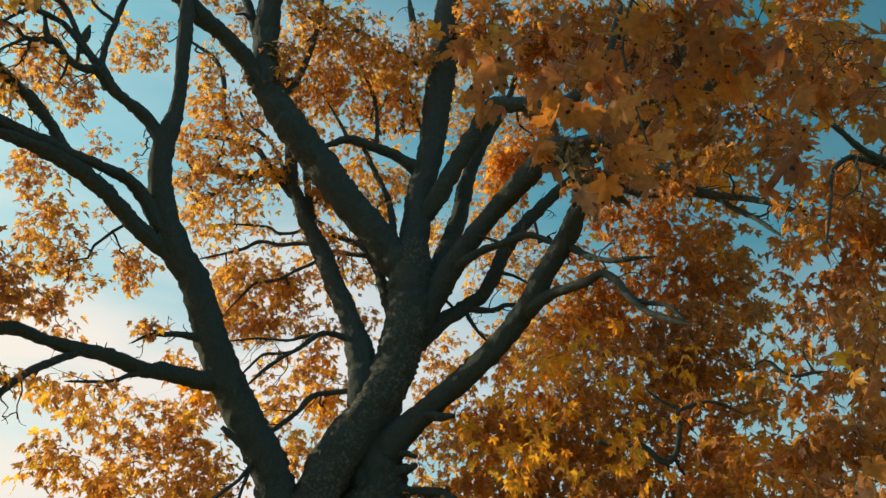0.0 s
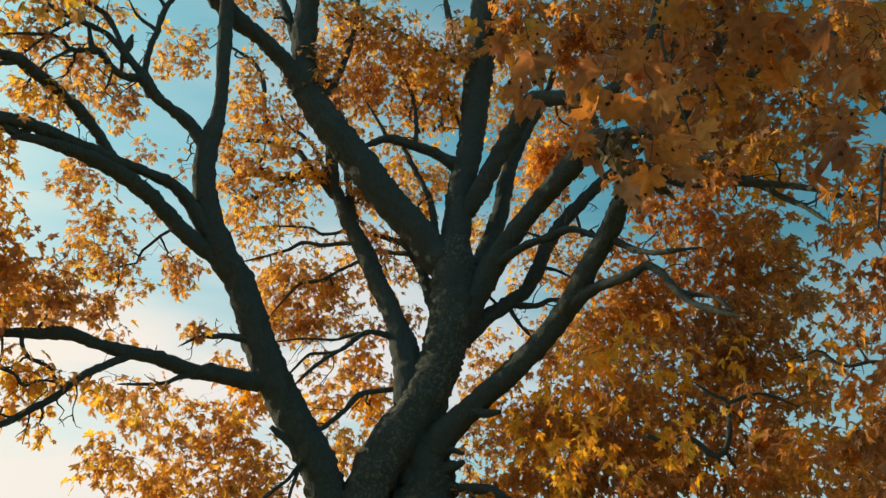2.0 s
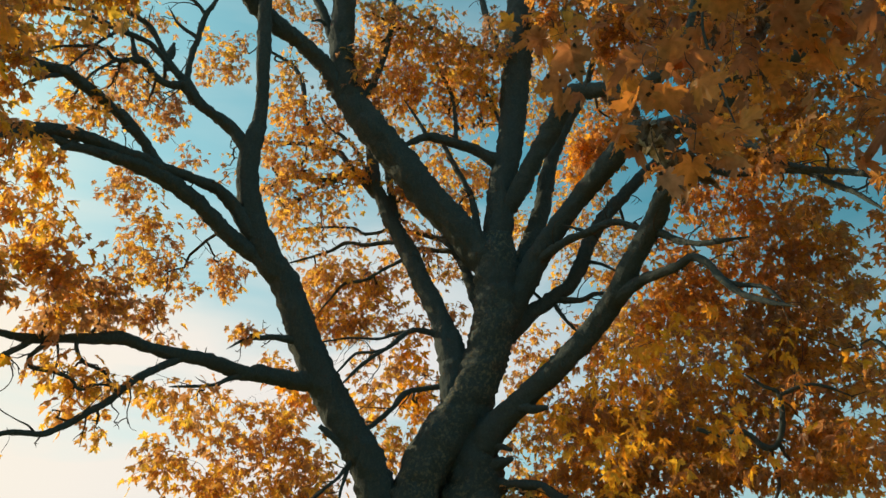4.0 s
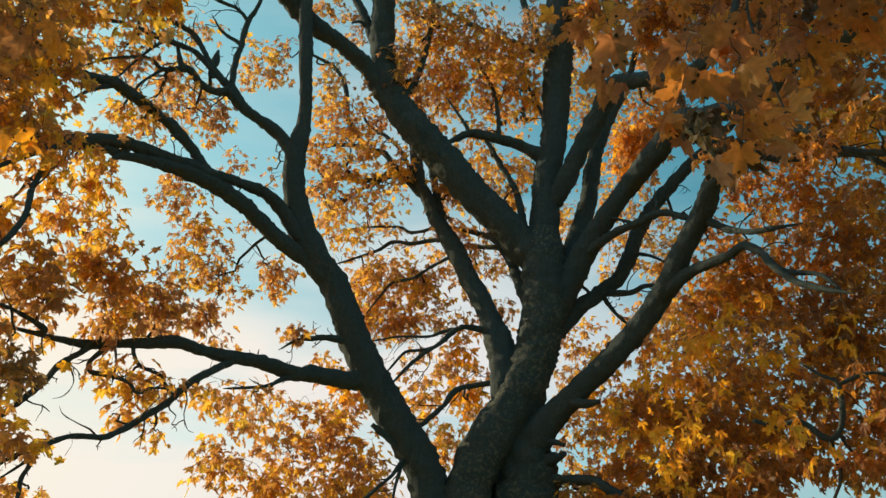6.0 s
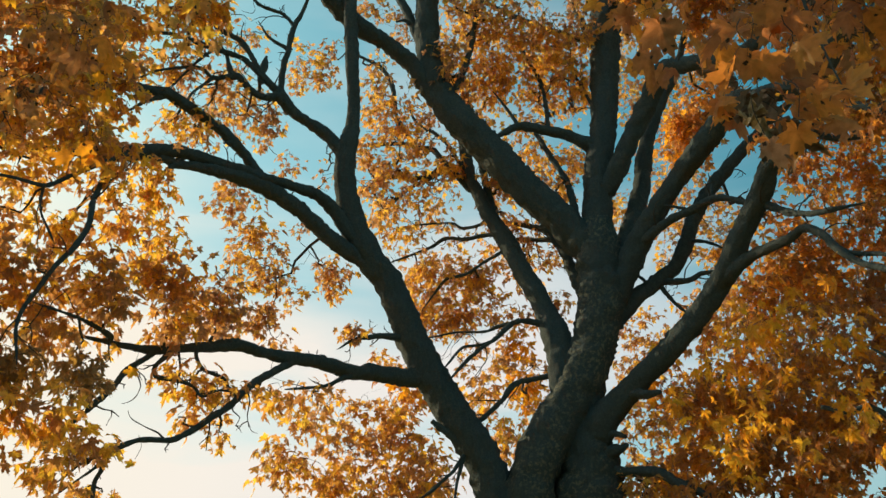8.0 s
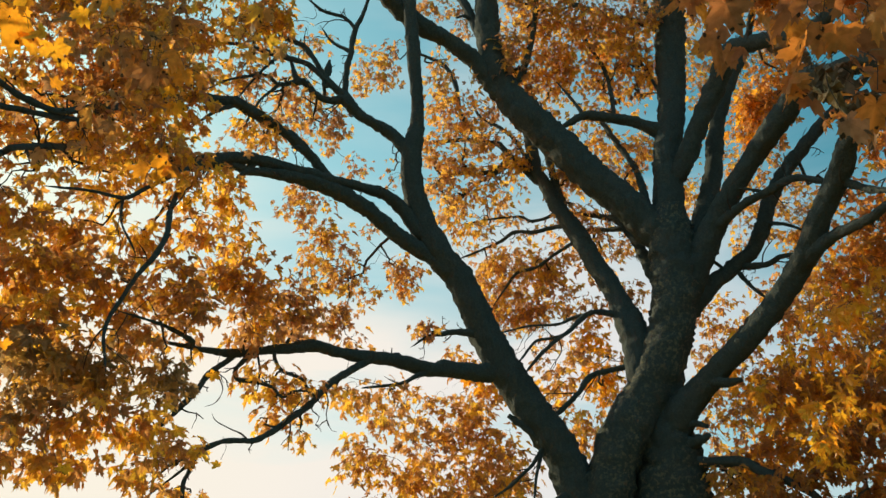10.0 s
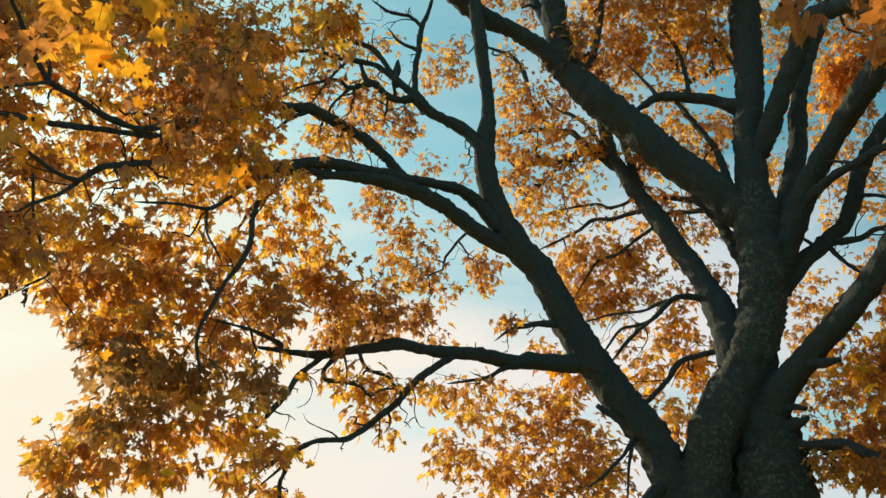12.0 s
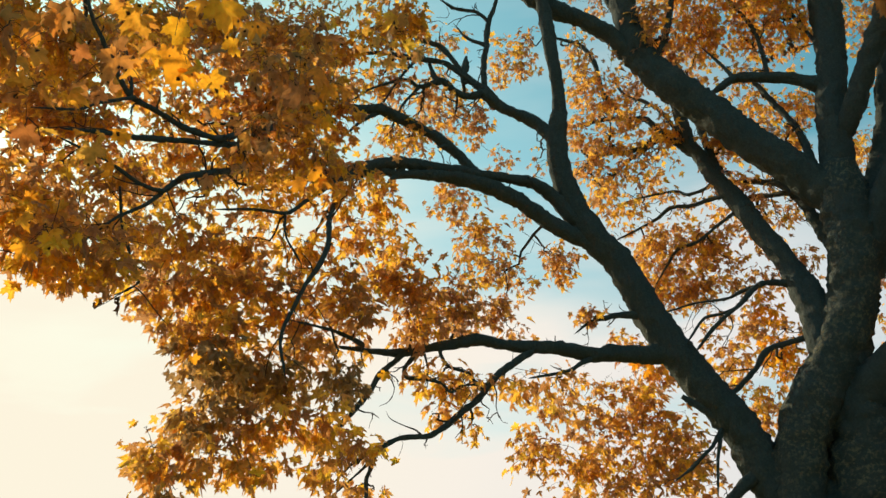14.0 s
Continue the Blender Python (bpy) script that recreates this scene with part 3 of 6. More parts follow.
limb("branch", [(-1.61, 6.12, 7.33, 0.022), (-1.67, 6.10, 7.38, 0.019), (-1.73, 6.08, 7.41, 0.016), (-1.81, 6.06, 7.49, 0.014), (-1.86, 6.04, 7.59, 0.008)])
limb("branch", [(-1.56, 6.09, 7.61, 0.022), (-1.65, 6.06, 7.74, 0.019), (-1.76, 6.02, 7.78, 0.017), (-1.86, 5.96, 7.80, 0.014), (-1.93, 5.90, 7.85, 0.011)])
limb("branch_stub", [(-1.87, 6.08, 6.93, 0.024), (-1.85, 6.07, 7.02, 0.029), (-1.83, 6.08, 7.12, 0.037), (-1.82, 6.08, 7.20, 0.024), (-1.81, 6.08, 7.24, 0.011)])
limb("branch_stub", [(-2.06, 5.92, 6.87, 0.034), (-2.09, 5.90, 6.94, 0.029), (-2.11, 5.89, 7.03, 0.024), (-2.13, 5.88, 7.11, 0.018)])
limb("branch", [(-2.21, 5.78, 6.77, 0.018), (-2.29, 5.69, 6.60, 0.012), (-2.33, 5.63, 6.48, 0.012), (-2.39, 5.54, 6.21, 0.010)])
limb("branch", [(-2.21, 5.75, 7.09, 0.018), (-2.24, 5.70, 7.00, 0.015), (-2.30, 5.64, 6.87, 0.013), (-2.39, 5.54, 6.62, 0.010), (-2.44, 5.46, 6.43, 0.007)])
limb("limb", [(-0.46, 6.80, 4.16, 0.115), (-0.58, 6.76, 4.12, 0.096), (-0.71, 6.69, 4.10, 0.072), (-0.93, 6.55, 4.11, 0.067), (-1.07, 6.43, 4.08, 0.062), (-1.24, 6.32, 4.12, 0.057), (-1.34, 6.22, 4.12, 0.052), (-1.52, 6.08, 4.11, 0.051), (-1.69, 5.94, 4.12, 0.044), (-1.80, 5.82, 4.13, 0.048), (-1.90, 5.69, 4.10, 0.049), (-2.01, 5.57, 4.04, 0.040), (-2.16, 5.42, 3.98, 0.034), (-2.29, 5.28, 3.93, 0.031), (-2.37, 5.15, 3.91, 0.023), (-2.46, 5.03, 3.90, 0.017), (-2.57, 4.88, 3.89, 0.011)])
limb("limb", [(-1.50, 6.09, 4.08, 0.038), (-1.58, 6.01, 4.00, 0.029), (-1.66, 5.90, 3.90, 0.029), (-1.76, 5.77, 3.76, 0.028), (-1.83, 5.67, 3.62, 0.026), (-1.91, 5.54, 3.50, 0.025), (-1.98, 5.46, 3.41, 0.023), (-2.05, 5.37, 3.33, 0.023), (-2.10, 5.32, 3.29, 0.021), (-2.17, 5.22, 3.27, 0.019), (-2.25, 5.14, 3.25, 0.018), (-2.31, 5.04, 3.19, 0.018), (-2.36, 4.96, 3.13, 0.014), (-2.43, 4.83, 3.05, 0.011), (-2.48, 4.74, 2.95, 0.007)])
limb("branch", [(-2.32, 5.04, 3.18, 0.016), (-2.35, 4.97, 3.11, 0.016), (-2.36, 4.93, 3.02, 0.014), (-2.36, 4.86, 2.93, 0.014), (-2.34, 4.82, 2.83, 0.012), (-2.32, 4.75, 2.66, 0.009)])
limb("branch", [(-2.35, 4.96, 3.10, 0.013), (-2.40, 4.87, 3.00, 0.009), (-2.45, 4.79, 2.92, 0.007), (-2.49, 4.70, 2.84, 0.005)])
limb("branch", [(-2.27, 5.28, 3.92, 0.027), (-2.29, 5.25, 3.87, 0.023), (-2.37, 5.11, 3.72, 0.021), (-2.41, 5.03, 3.57, 0.021), (-2.46, 4.90, 3.42, 0.020), (-2.49, 4.80, 3.32, 0.018), (-2.54, 4.67, 3.17, 0.012)])
limb("branch", [(-2.20, 5.36, 3.95, 0.020), (-2.21, 5.34, 3.89, 0.018), (-2.25, 5.29, 3.81, 0.017), (-2.24, 5.30, 3.74, 0.017), (-2.11, 5.35, 3.72, 0.015), (-2.01, 5.39, 3.68, 0.014), (-1.95, 5.41, 3.61, 0.010), (-1.86, 5.44, 3.65, 0.006)])
limb("branch", [(-2.15, 5.42, 3.97, 0.010), (-2.12, 5.41, 3.84, 0.008), (-2.11, 5.37, 3.73, 0.008)])
limb("branch", [(-2.06, 5.52, 4.01, 0.018), (-2.04, 5.50, 3.94, 0.016), (-1.99, 5.52, 3.85, 0.014), (-1.87, 5.58, 3.80, 0.014), (-1.83, 5.63, 3.73, 0.012), (-1.79, 5.64, 3.68, 0.008)])
limb("branch", [(-1.82, 5.64, 3.72, 0.010), (-1.89, 5.57, 3.70, 0.008), (-1.97, 5.52, 3.67, 0.006)])
limb("branch", [(-2.00, 5.58, 4.07, 0.016), (-1.97, 5.65, 4.19, 0.012), (-1.93, 5.66, 4.28, 0.010), (-1.88, 5.68, 4.38, 0.006)])
limb("branch", [(-1.03, 6.45, 4.07, 0.035), (-1.15, 6.36, 4.01, 0.022), (-1.27, 6.26, 3.92, 0.015), (-1.46, 6.04, 3.84, 0.010)])
limb("limb", [(-0.66, 6.73, 4.45, 0.042), (-0.73, 6.69, 4.46, 0.035), (-0.84, 6.62, 4.46, 0.025), (-0.93, 6.55, 4.43, 0.023), (-1.01, 6.48, 4.40, 0.020), (-1.09, 6.40, 4.34, 0.013), (-1.14, 6.34, 4.28, 0.007)])
limb("branch_stub", [(-0.15, 6.86, 3.41, 0.067), (-0.25, 6.81, 3.51, 0.040), (-0.32, 6.78, 3.58, 0.031), (-0.41, 6.74, 3.66, 0.029), (-0.47, 6.71, 3.71, 0.022)])
limb("branch", [(-0.20, 6.84, 3.45, 0.027), (-0.25, 6.78, 3.40, 0.015), (-0.32, 6.72, 3.29, 0.015), (-0.40, 6.66, 3.21, 0.013), (-0.50, 6.59, 3.11, 0.013), (-0.60, 6.53, 3.04, 0.008)])
limb("branch", [(-0.24, 6.80, 3.40, 0.018), (-0.30, 6.72, 3.20, 0.011), (-0.34, 6.66, 2.98, 0.009)])
limb("limb", [(0.11, 6.90, 3.15, 0.089), (-0.03, 6.84, 3.06, 0.066), (-0.16, 6.78, 2.98, 0.048), (-0.27, 6.72, 2.88, 0.039), (-0.44, 6.66, 2.70, 0.028)])
limb("limb", [(0.80, 6.97, 3.28, 0.091), (0.90, 6.90, 3.23, 0.059), (1.00, 6.83, 3.20, 0.040), (1.10, 6.75, 3.17, 0.038), (1.24, 6.67, 3.14, 0.037), (1.31, 6.60, 3.09, 0.037), (1.37, 6.53, 3.01, 0.039), (1.45, 6.45, 2.94, 0.036), (1.57, 6.31, 2.82, 0.029), (1.65, 6.11, 2.63, 0.020)])
limb("branch_stub", [(0.84, 6.91, 3.46, 0.068), (0.91, 6.84, 3.49, 0.041), (0.99, 6.77, 3.49, 0.027), (1.07, 6.70, 3.44, 0.018)])
limb("branch_stub", [(0.85, 6.91, 3.34, 0.081), (0.96, 6.83, 3.36, 0.058), (1.03, 6.76, 3.36, 0.036), (1.08, 6.72, 3.38, 0.016)])
limb("branch_stub", [(1.12, 6.71, 3.79, 0.054), (1.20, 6.62, 3.76, 0.040), (1.27, 6.55, 3.72, 0.033), (1.36, 6.47, 3.71, 0.020)])
limb("branch", [(-3.21, 5.04, 6.13, 0.035), (-2.92, 4.13, 5.36, 0.026), (-2.61, 3.42, 4.73, 0.018), (-2.67, 3.27, 4.69, 0.020), (-2.70, 3.16, 4.67, 0.018), (-2.73, 3.07, 4.68, 0.016), (-2.75, 2.94, 4.67, 0.016), (-2.77, 2.83, 4.66, 0.016), (-2.78, 2.75, 4.71, 0.014), (-2.79, 2.65, 4.80, 0.014), (-2.78, 2.56, 4.87, 0.012), (-2.77, 2.47, 4.92, 0.010), (-2.77, 2.38, 5.07, 0.007)])
limb("branch", [(-3.29, 5.00, 5.90, 0.033), (-2.65, 3.45, 4.72, 0.020), (-2.73, 3.26, 4.64, 0.018), (-2.78, 3.08, 4.55, 0.018), (-2.83, 2.91, 4.47, 0.016), (-2.85, 2.74, 4.39, 0.012), (-2.87, 2.57, 4.30, 0.008)])
limb("branch", [(-3.43, 4.90, 5.66, 0.027), (-2.68, 3.30, 4.41, 0.019), (-2.69, 3.16, 4.28, 0.017), (-2.71, 3.08, 4.18, 0.013), (-2.78, 2.96, 4.19, 0.012), (-2.82, 2.78, 4.22, 0.008), (-2.86, 2.58, 4.21, 0.006)])
limb("branch", [(-2.71, 3.14, 4.25, 0.014), (-2.76, 3.04, 4.09, 0.010), (-2.83, 2.91, 3.95, 0.008), (-2.83, 2.76, 3.76, 0.006)])
limb("branch", [(-2.76, 2.83, 4.66, 0.014), (-2.79, 2.71, 4.56, 0.010), (-2.81, 2.62, 4.48, 0.008), (-2.81, 2.53, 4.38, 0.007), (-2.86, 2.37, 4.29, 0.005)])
limb("branch", [(-2.77, 2.82, 4.67, 0.010), (-2.76, 2.78, 4.80, 0.007), (-2.78, 2.75, 4.92, 0.005)])
limb("branch", [(-2.37, 4.86, 5.32, 0.021), (-2.46, 4.66, 5.13, 0.016), (-2.46, 4.41, 4.88, 0.014), (-2.46, 4.19, 4.67, 0.014), (-2.47, 4.01, 4.49, 0.013), (-2.49, 3.90, 4.43, 0.011), (-2.57, 3.78, 4.41, 0.009), (-2.67, 3.62, 4.35, 0.007)])
limb("branch", [(-2.49, 3.99, 4.47, 0.011), (-2.43, 3.91, 4.25, 0.007), (-2.38, 3.95, 4.13, 0.007)])
limb("branch", [(-2.47, 4.68, 5.09, 0.020), (-2.39, 4.44, 4.73, 0.018), (-2.27, 4.17, 4.45, 0.018), (-2.21, 4.05, 4.21, 0.017), (-2.23, 3.98, 4.03, 0.016), (-2.29, 3.92, 3.88, 0.014), (-2.32, 3.86, 3.73, 0.013), (-2.35, 3.80, 3.58, 0.011), (-2.34, 3.75, 3.45, 0.010), (-2.28, 3.70, 3.28, 0.006)])
limb("branch", [(-2.40, 4.90, 3.88, 0.019), (-2.39, 4.54, 3.83, 0.013), (-2.34, 4.21, 3.73, 0.009), (-2.40, 4.11, 3.73, 0.007)])
limb("limb", [(3.64, 3.35, 3.91, 0.031), (3.49, 3.34, 3.99, 0.027), (3.20, 3.30, 4.09, 0.023), (3.02, 3.24, 4.13, 0.019), (2.85, 3.16, 4.19, 0.014), (2.73, 3.11, 4.21, 0.009)])
limb("branch", [(3.64, 3.35, 3.98, 0.024), (3.48, 3.35, 4.04, 0.020), (3.23, 3.36, 4.11, 0.018), (3.13, 3.37, 4.15, 0.017), (3.04, 3.37, 4.15, 0.015), (2.93, 3.39, 4.07, 0.013), (2.86, 3.38, 3.89, 0.009), (2.77, 3.38, 3.67, 0.006)])
limb("branch", [(3.08, 3.37, 4.14, 0.010), (3.06, 3.35, 4.03, 0.008), (3.01, 3.36, 3.94, 0.006), (2.96, 3.37, 3.91, 0.005)])
limb("branch", [(2.19, 5.57, 3.22, 0.015), (2.33, 5.53, 3.16, 0.017), (2.47, 5.47, 3.16, 0.019), (2.57, 5.45, 3.05, 0.021), (2.64, 5.42, 3.03, 0.021), (2.70, 5.37, 3.14, 0.019), (2.70, 5.30, 3.35, 0.017), (2.62, 5.32, 3.42, 0.012), (2.56, 5.32, 3.47, 0.008)])
limb("branch", [(2.70, 5.30, 3.34, 0.015), (2.79, 5.25, 3.37, 0.015), (2.88, 5.20, 3.38, 0.012), (2.96, 5.16, 3.35, 0.010), (3.05, 5.13, 3.29, 0.008)])
limb("branch", [(-3.23, 3.44, 4.17, 0.008), (-3.12, 3.38, 3.97, 0.007), (-3.05, 3.37, 3.84, 0.006), (-3.06, 3.31, 3.76, 0.005), (-3.08, 3.26, 3.72, 0.004)])
limb("branch", [(3.04, 4.60, 3.44, 0.013), (3.13, 4.54, 3.32, 0.011), (3.27, 4.45, 3.31, 0.011), (3.39, 4.36, 3.25, 0.009)])
limb("limb", [(1.61, 7.06, 7.83, 0.054), (1.53, 7.08, 7.90, 0.045), (1.36, 7.12, 8.01, 0.040), (1.15, 7.15, 8.15, 0.037), (0.95, 7.18, 8.31, 0.034), (0.74, 7.21, 8.48, 0.032), (0.50, 7.23, 8.70, 0.026), (0.31, 7.24, 8.88, 0.023), (0.10, 7.24, 9.14, 0.016)])
limb("branch", [(1.56, 7.07, 7.73, 0.036), (1.46, 7.10, 8.09, 0.043), (1.41, 7.11, 8.32, 0.041), (1.36, 7.12, 8.57, 0.038), (1.33, 7.12, 8.87, 0.032)])
limb("limb", [(-0.16, 6.78, 7.00, 0.049), (-0.05, 6.76, 7.16, 0.041), (0.03, 6.76, 7.30, 0.036), (0.11, 6.76, 7.51, 0.031), (0.19, 6.76, 7.82, 0.029), (0.26, 6.76, 8.17, 0.027), (0.30, 6.76, 8.67, 0.025)])
limb("branch", [(-0.23, 7.53, 6.83, 0.029), (-0.35, 7.58, 7.04, 0.029), (-0.51, 7.60, 7.11, 0.027), (-0.63, 7.62, 7.31, 0.027), (-0.72, 7.64, 7.53, 0.028), (-0.75, 7.67, 7.72, 0.028), (-0.76, 7.67, 8.01, 0.028), (-0.84, 7.66, 8.26, 0.026), (-0.94, 7.65, 8.39, 0.026), (-1.14, 7.62, 8.52, 0.016)])
limb("branch", [(0.02, 7.44, 6.38, 0.036), (-0.06, 7.47, 6.52, 0.037), (-0.15, 7.50, 6.69, 0.040), (-0.26, 7.53, 6.87, 0.035), (-0.35, 7.58, 7.04, 0.032), (-0.51, 7.60, 7.10, 0.027), (-0.69, 7.62, 7.19, 0.024), (-0.95, 7.65, 7.23, 0.024), (-1.16, 7.68, 7.26, 0.018)])
limb("branch", [(-0.05, 7.47, 6.70, 0.023), (-0.16, 7.53, 7.01, 0.020), (-0.31, 7.58, 7.25, 0.021), (-0.50, 7.63, 7.45, 0.018), (-0.57, 7.63, 7.63, 0.012)])
limb("branch", [(-0.06, 7.47, 6.54, 0.034), (-0.24, 7.53, 6.73, 0.029), (-0.41, 7.58, 6.70, 0.029), (-0.60, 7.59, 6.69, 0.026), (-0.84, 7.60, 6.74, 0.026), (-1.01, 7.60, 6.67, 0.023), (-1.20, 7.61, 6.57, 0.014)])
limb("branch", [(-0.21, 7.53, 6.72, 0.026), (-0.37, 7.56, 6.66, 0.023), (-0.61, 7.57, 6.56, 0.020), (-0.79, 7.55, 6.40, 0.023), (-0.91, 7.54, 6.24, 0.017), (-1.05, 7.52, 6.10, 0.011)])
limb("branch", [(1.03, 7.06, 5.66, 0.041), (1.01, 7.06, 5.76, 0.039), (1.01, 7.12, 6.02, 0.037), (0.97, 7.18, 6.27, 0.033), (0.89, 7.25, 6.53, 0.031), (0.83, 7.31, 6.77, 0.028), (0.78, 7.38, 6.96, 0.023)])
limb("branch", [(0.86, 6.96, 6.69, 0.025), (0.88, 7.02, 6.91, 0.022), (0.89, 7.07, 7.17, 0.020), (0.88, 7.13, 7.45, 0.020), (0.80, 7.20, 7.79, 0.018), (0.74, 7.27, 8.06, 0.018), (0.63, 7.33, 8.31, 0.013)])
limb("branch", [(0.74, 7.26, 8.02, 0.018), (0.78, 7.32, 8.41, 0.016), (0.77, 7.32, 8.76, 0.013)])
limb("branch", [(1.37, 7.06, 6.97, 0.020), (1.36, 7.09, 7.07, 0.017), (1.31, 7.18, 7.38, 0.018), (1.24, 7.26, 7.72, 0.018), (1.18, 7.32, 8.03, 0.015), (1.08, 7.40, 8.19, 0.009)])
limb("branch", [(0.14, 7.38, 5.93, 0.019), (0.05, 7.47, 5.95, 0.016), (-0.10, 7.59, 6.01, 0.017), (-0.21, 7.64, 6.11, 0.014), (-0.48, 7.69, 6.16, 0.011), (-0.76, 7.78, 6.20, 0.009)])
limb("branch", [(0.26, 7.32, 5.75, 0.024), (0.10, 7.42, 5.80, 0.022), (-0.08, 7.47, 5.81, 0.019), (-0.28, 7.58, 5.90, 0.019), (-0.43, 7.64, 5.85, 0.017), (-0.61, 7.68, 5.81, 0.014), (-0.86, 7.77, 5.79, 0.008)])
limb("branch", [(0.34, 7.29, 5.57, 0.018), (0.08, 7.42, 5.49, 0.016), (-0.10, 7.47, 5.41, 0.016), (-0.30, 7.58, 5.43, 0.016), (-0.42, 7.64, 5.33, 0.013), (-0.53, 7.69, 5.22, 0.008)])
limb("limb", [(3.83, 3.13, 5.35, 0.051), (2.45, 2.05, 4.49, 0.035), (1.85, 1.82, 4.34, 0.033), (1.32, 1.76, 4.16, 0.028), (0.89, 1.79, 4.01, 0.022), (0.67, 1.99, 4.08, 0.016)])
limb("branch", [(1.85, 1.82, 4.34, 0.019), (1.62, 1.49, 3.67, 0.013), (1.60, 1.36, 3.24, 0.010), (1.65, 1.46, 2.96, 0.009), (1.70, 1.70, 2.67, 0.007), (1.64, 1.88, 2.26, 0.005)])
limb("branch", [(1.32, 1.76, 4.16, 0.011), (1.16, 1.81, 3.80, 0.008), (1.04, 1.88, 3.47, 0.005), (1.03, 1.89, 3.27, 0.004), (1.02, 1.86, 3.11, 0.003), (1.02, 1.84, 2.99, 0.002)])
limb("limb", [(-3.23, 2.77, 5.63, 0.018), (-2.26, 1.97, 4.96, 0.028), (-1.77, 1.90, 4.75, 0.028), (-1.49, 2.25, 4.89, 0.027), (-1.16, 2.66, 4.98, 0.020)])
limb("branch", [(-2.26, 1.97, 4.96, 0.020), (-2.10, 1.53, 4.26, 0.014), (-2.19, 1.40, 3.83, 0.012), (-2.23, 1.52, 3.30, 0.009), (-2.24, 1.67, 3.05, 0.006)])
limb("branch", [(-2.91, 2.98, 4.21, 0.007), (-2.95, 3.08, 4.03, 0.007), (-2.96, 3.17, 3.91, 0.006), (-2.95, 3.24, 3.82, 0.005), (-2.95, 3.27, 3.76, 0.004), (-3.00, 3.25, 3.73, 0.004), (-3.05, 3.23, 3.69, 0.004)])


# ---- leaves ----
def leaf_shape(seed, fine=True):
    """One maple leaf, 1 long from the stalk: a fan of five pointed lobes, folded along the ribs and curled."""
    r = random.Random(seed)
    ribs = [(-122, 0.56), (-58, 0.86), (0, 1.0), (58, 0.86), (122, 0.56)]
    ring = [(-168, 0.22)]
    for k, (a, reach) in enumerate(ribs):
        reach *= r.uniform(0.88, 1.10)
        a += r.uniform(-5, 5)
        w = 22 if fine else 20
        if not fine:
            ring += [(a - w * 0.95, reach * 0.62), (a - w * 0.78, reach * 0.86), (a - w * 0.3, reach * 0.80), (a, reach * 1.10), (a + w * 0.3, reach * 0.80), (a + w * 0.78, reach * 0.86), (a + w * 0.95, reach * 0.62)]
        else:
            ring += [(a - w, reach * 0.66), (a - w * 0.74, reach * 0.84), (a - w * 0.42, reach * 0.78), (a, reach), (a + w * 0.42, reach * 0.78), (a + w * 0.74, reach * 0.84), (a + w, reach * 0.66)]
        if k < 4:
            ring.append(((a + ribs[k + 1][0]) / 2, (0.52 if fine else 0.47) if 0 < k < 3 else 0.42))
    ring.append((168, 0.22))
    curl, cup, twist = r.uniform(-0.1, 1.0), r.uniform(-0.5, 1.0), r.uniform(-0.7, 0.7)
    if fine:
        curl, cup = curl * 1.5, cup * 1.3
    fold_up = r.uniform(0.1, 0.9) * r.choice((-1, 1)) * (1.0 if fine else 0.7)
    verts, uvs = [(0, 0.30, 0.0)], [(1.0, 0.3)]
    for part in ((0.5, 1.0) if fine else (1.0,)):
        for a, reach in ring:
            x, y = part * reach * math.sin(radians(a)) * 0.62, part * reach * math.cos(radians(a)) * 0.62 + 0.30
            fold = min(abs(a - rib[0]) for rib in ribs)
            ridge = (0.0010 * part if fine else 0.0026) * fold * (1 if fold < 35 else 0)
            z = -curl * (y ** 2) * 0.5 - cup * x * x * 1.6 + twist * x * y + ridge + r.uniform(-0.03, 0.03) * part + fold_up * abs(x)
            verts.append((x, y, z))
            uvs.append((min(1.0, fold / 30), y))
    n = len(ring)
    faces = [(0, k + 1, k) for k in range(1, n)]
    if fine:
        faces += [(k, k + 1, k + 1 + n, k + n) for k in range(1, n)]
    return np.array(verts), faces, np.array(uvs)


SHAPES = [leaf_shape(k, False) for k in range(10)]
FINE = [leaf_shape(k) for k in range(16)]
SIZE = 0.100   # a common leaf; those on the low sprays are larger


def turns(n, out, droop, a=None):
    """Leaf axes: blades that hang outwards and down from the twig, faces mostly up, each a little askew."""
    a = rng.uniform(0, 2 * np.pi, n) if a is None else a
    way = np.stack([np.cos(a), np.sin(a), np.zeros(n)], 1) * 1.0 + out * 0.5
    way[:, 2] -= rng.uniform(0.0, droop, n)
    way /= np.linalg.norm(way, axis=1, keepdims=True)
    up = np.stack([rng.normal(0, 0.8, n), rng.normal(0, 0.8, n), np.ones(n)], 1)
    right = np.cross(way, up)
    right /= np.linalg.norm(right, axis=1, keepdims=True)
    return np.stack([right, way, np.cross(right, way)], 2)   # columns


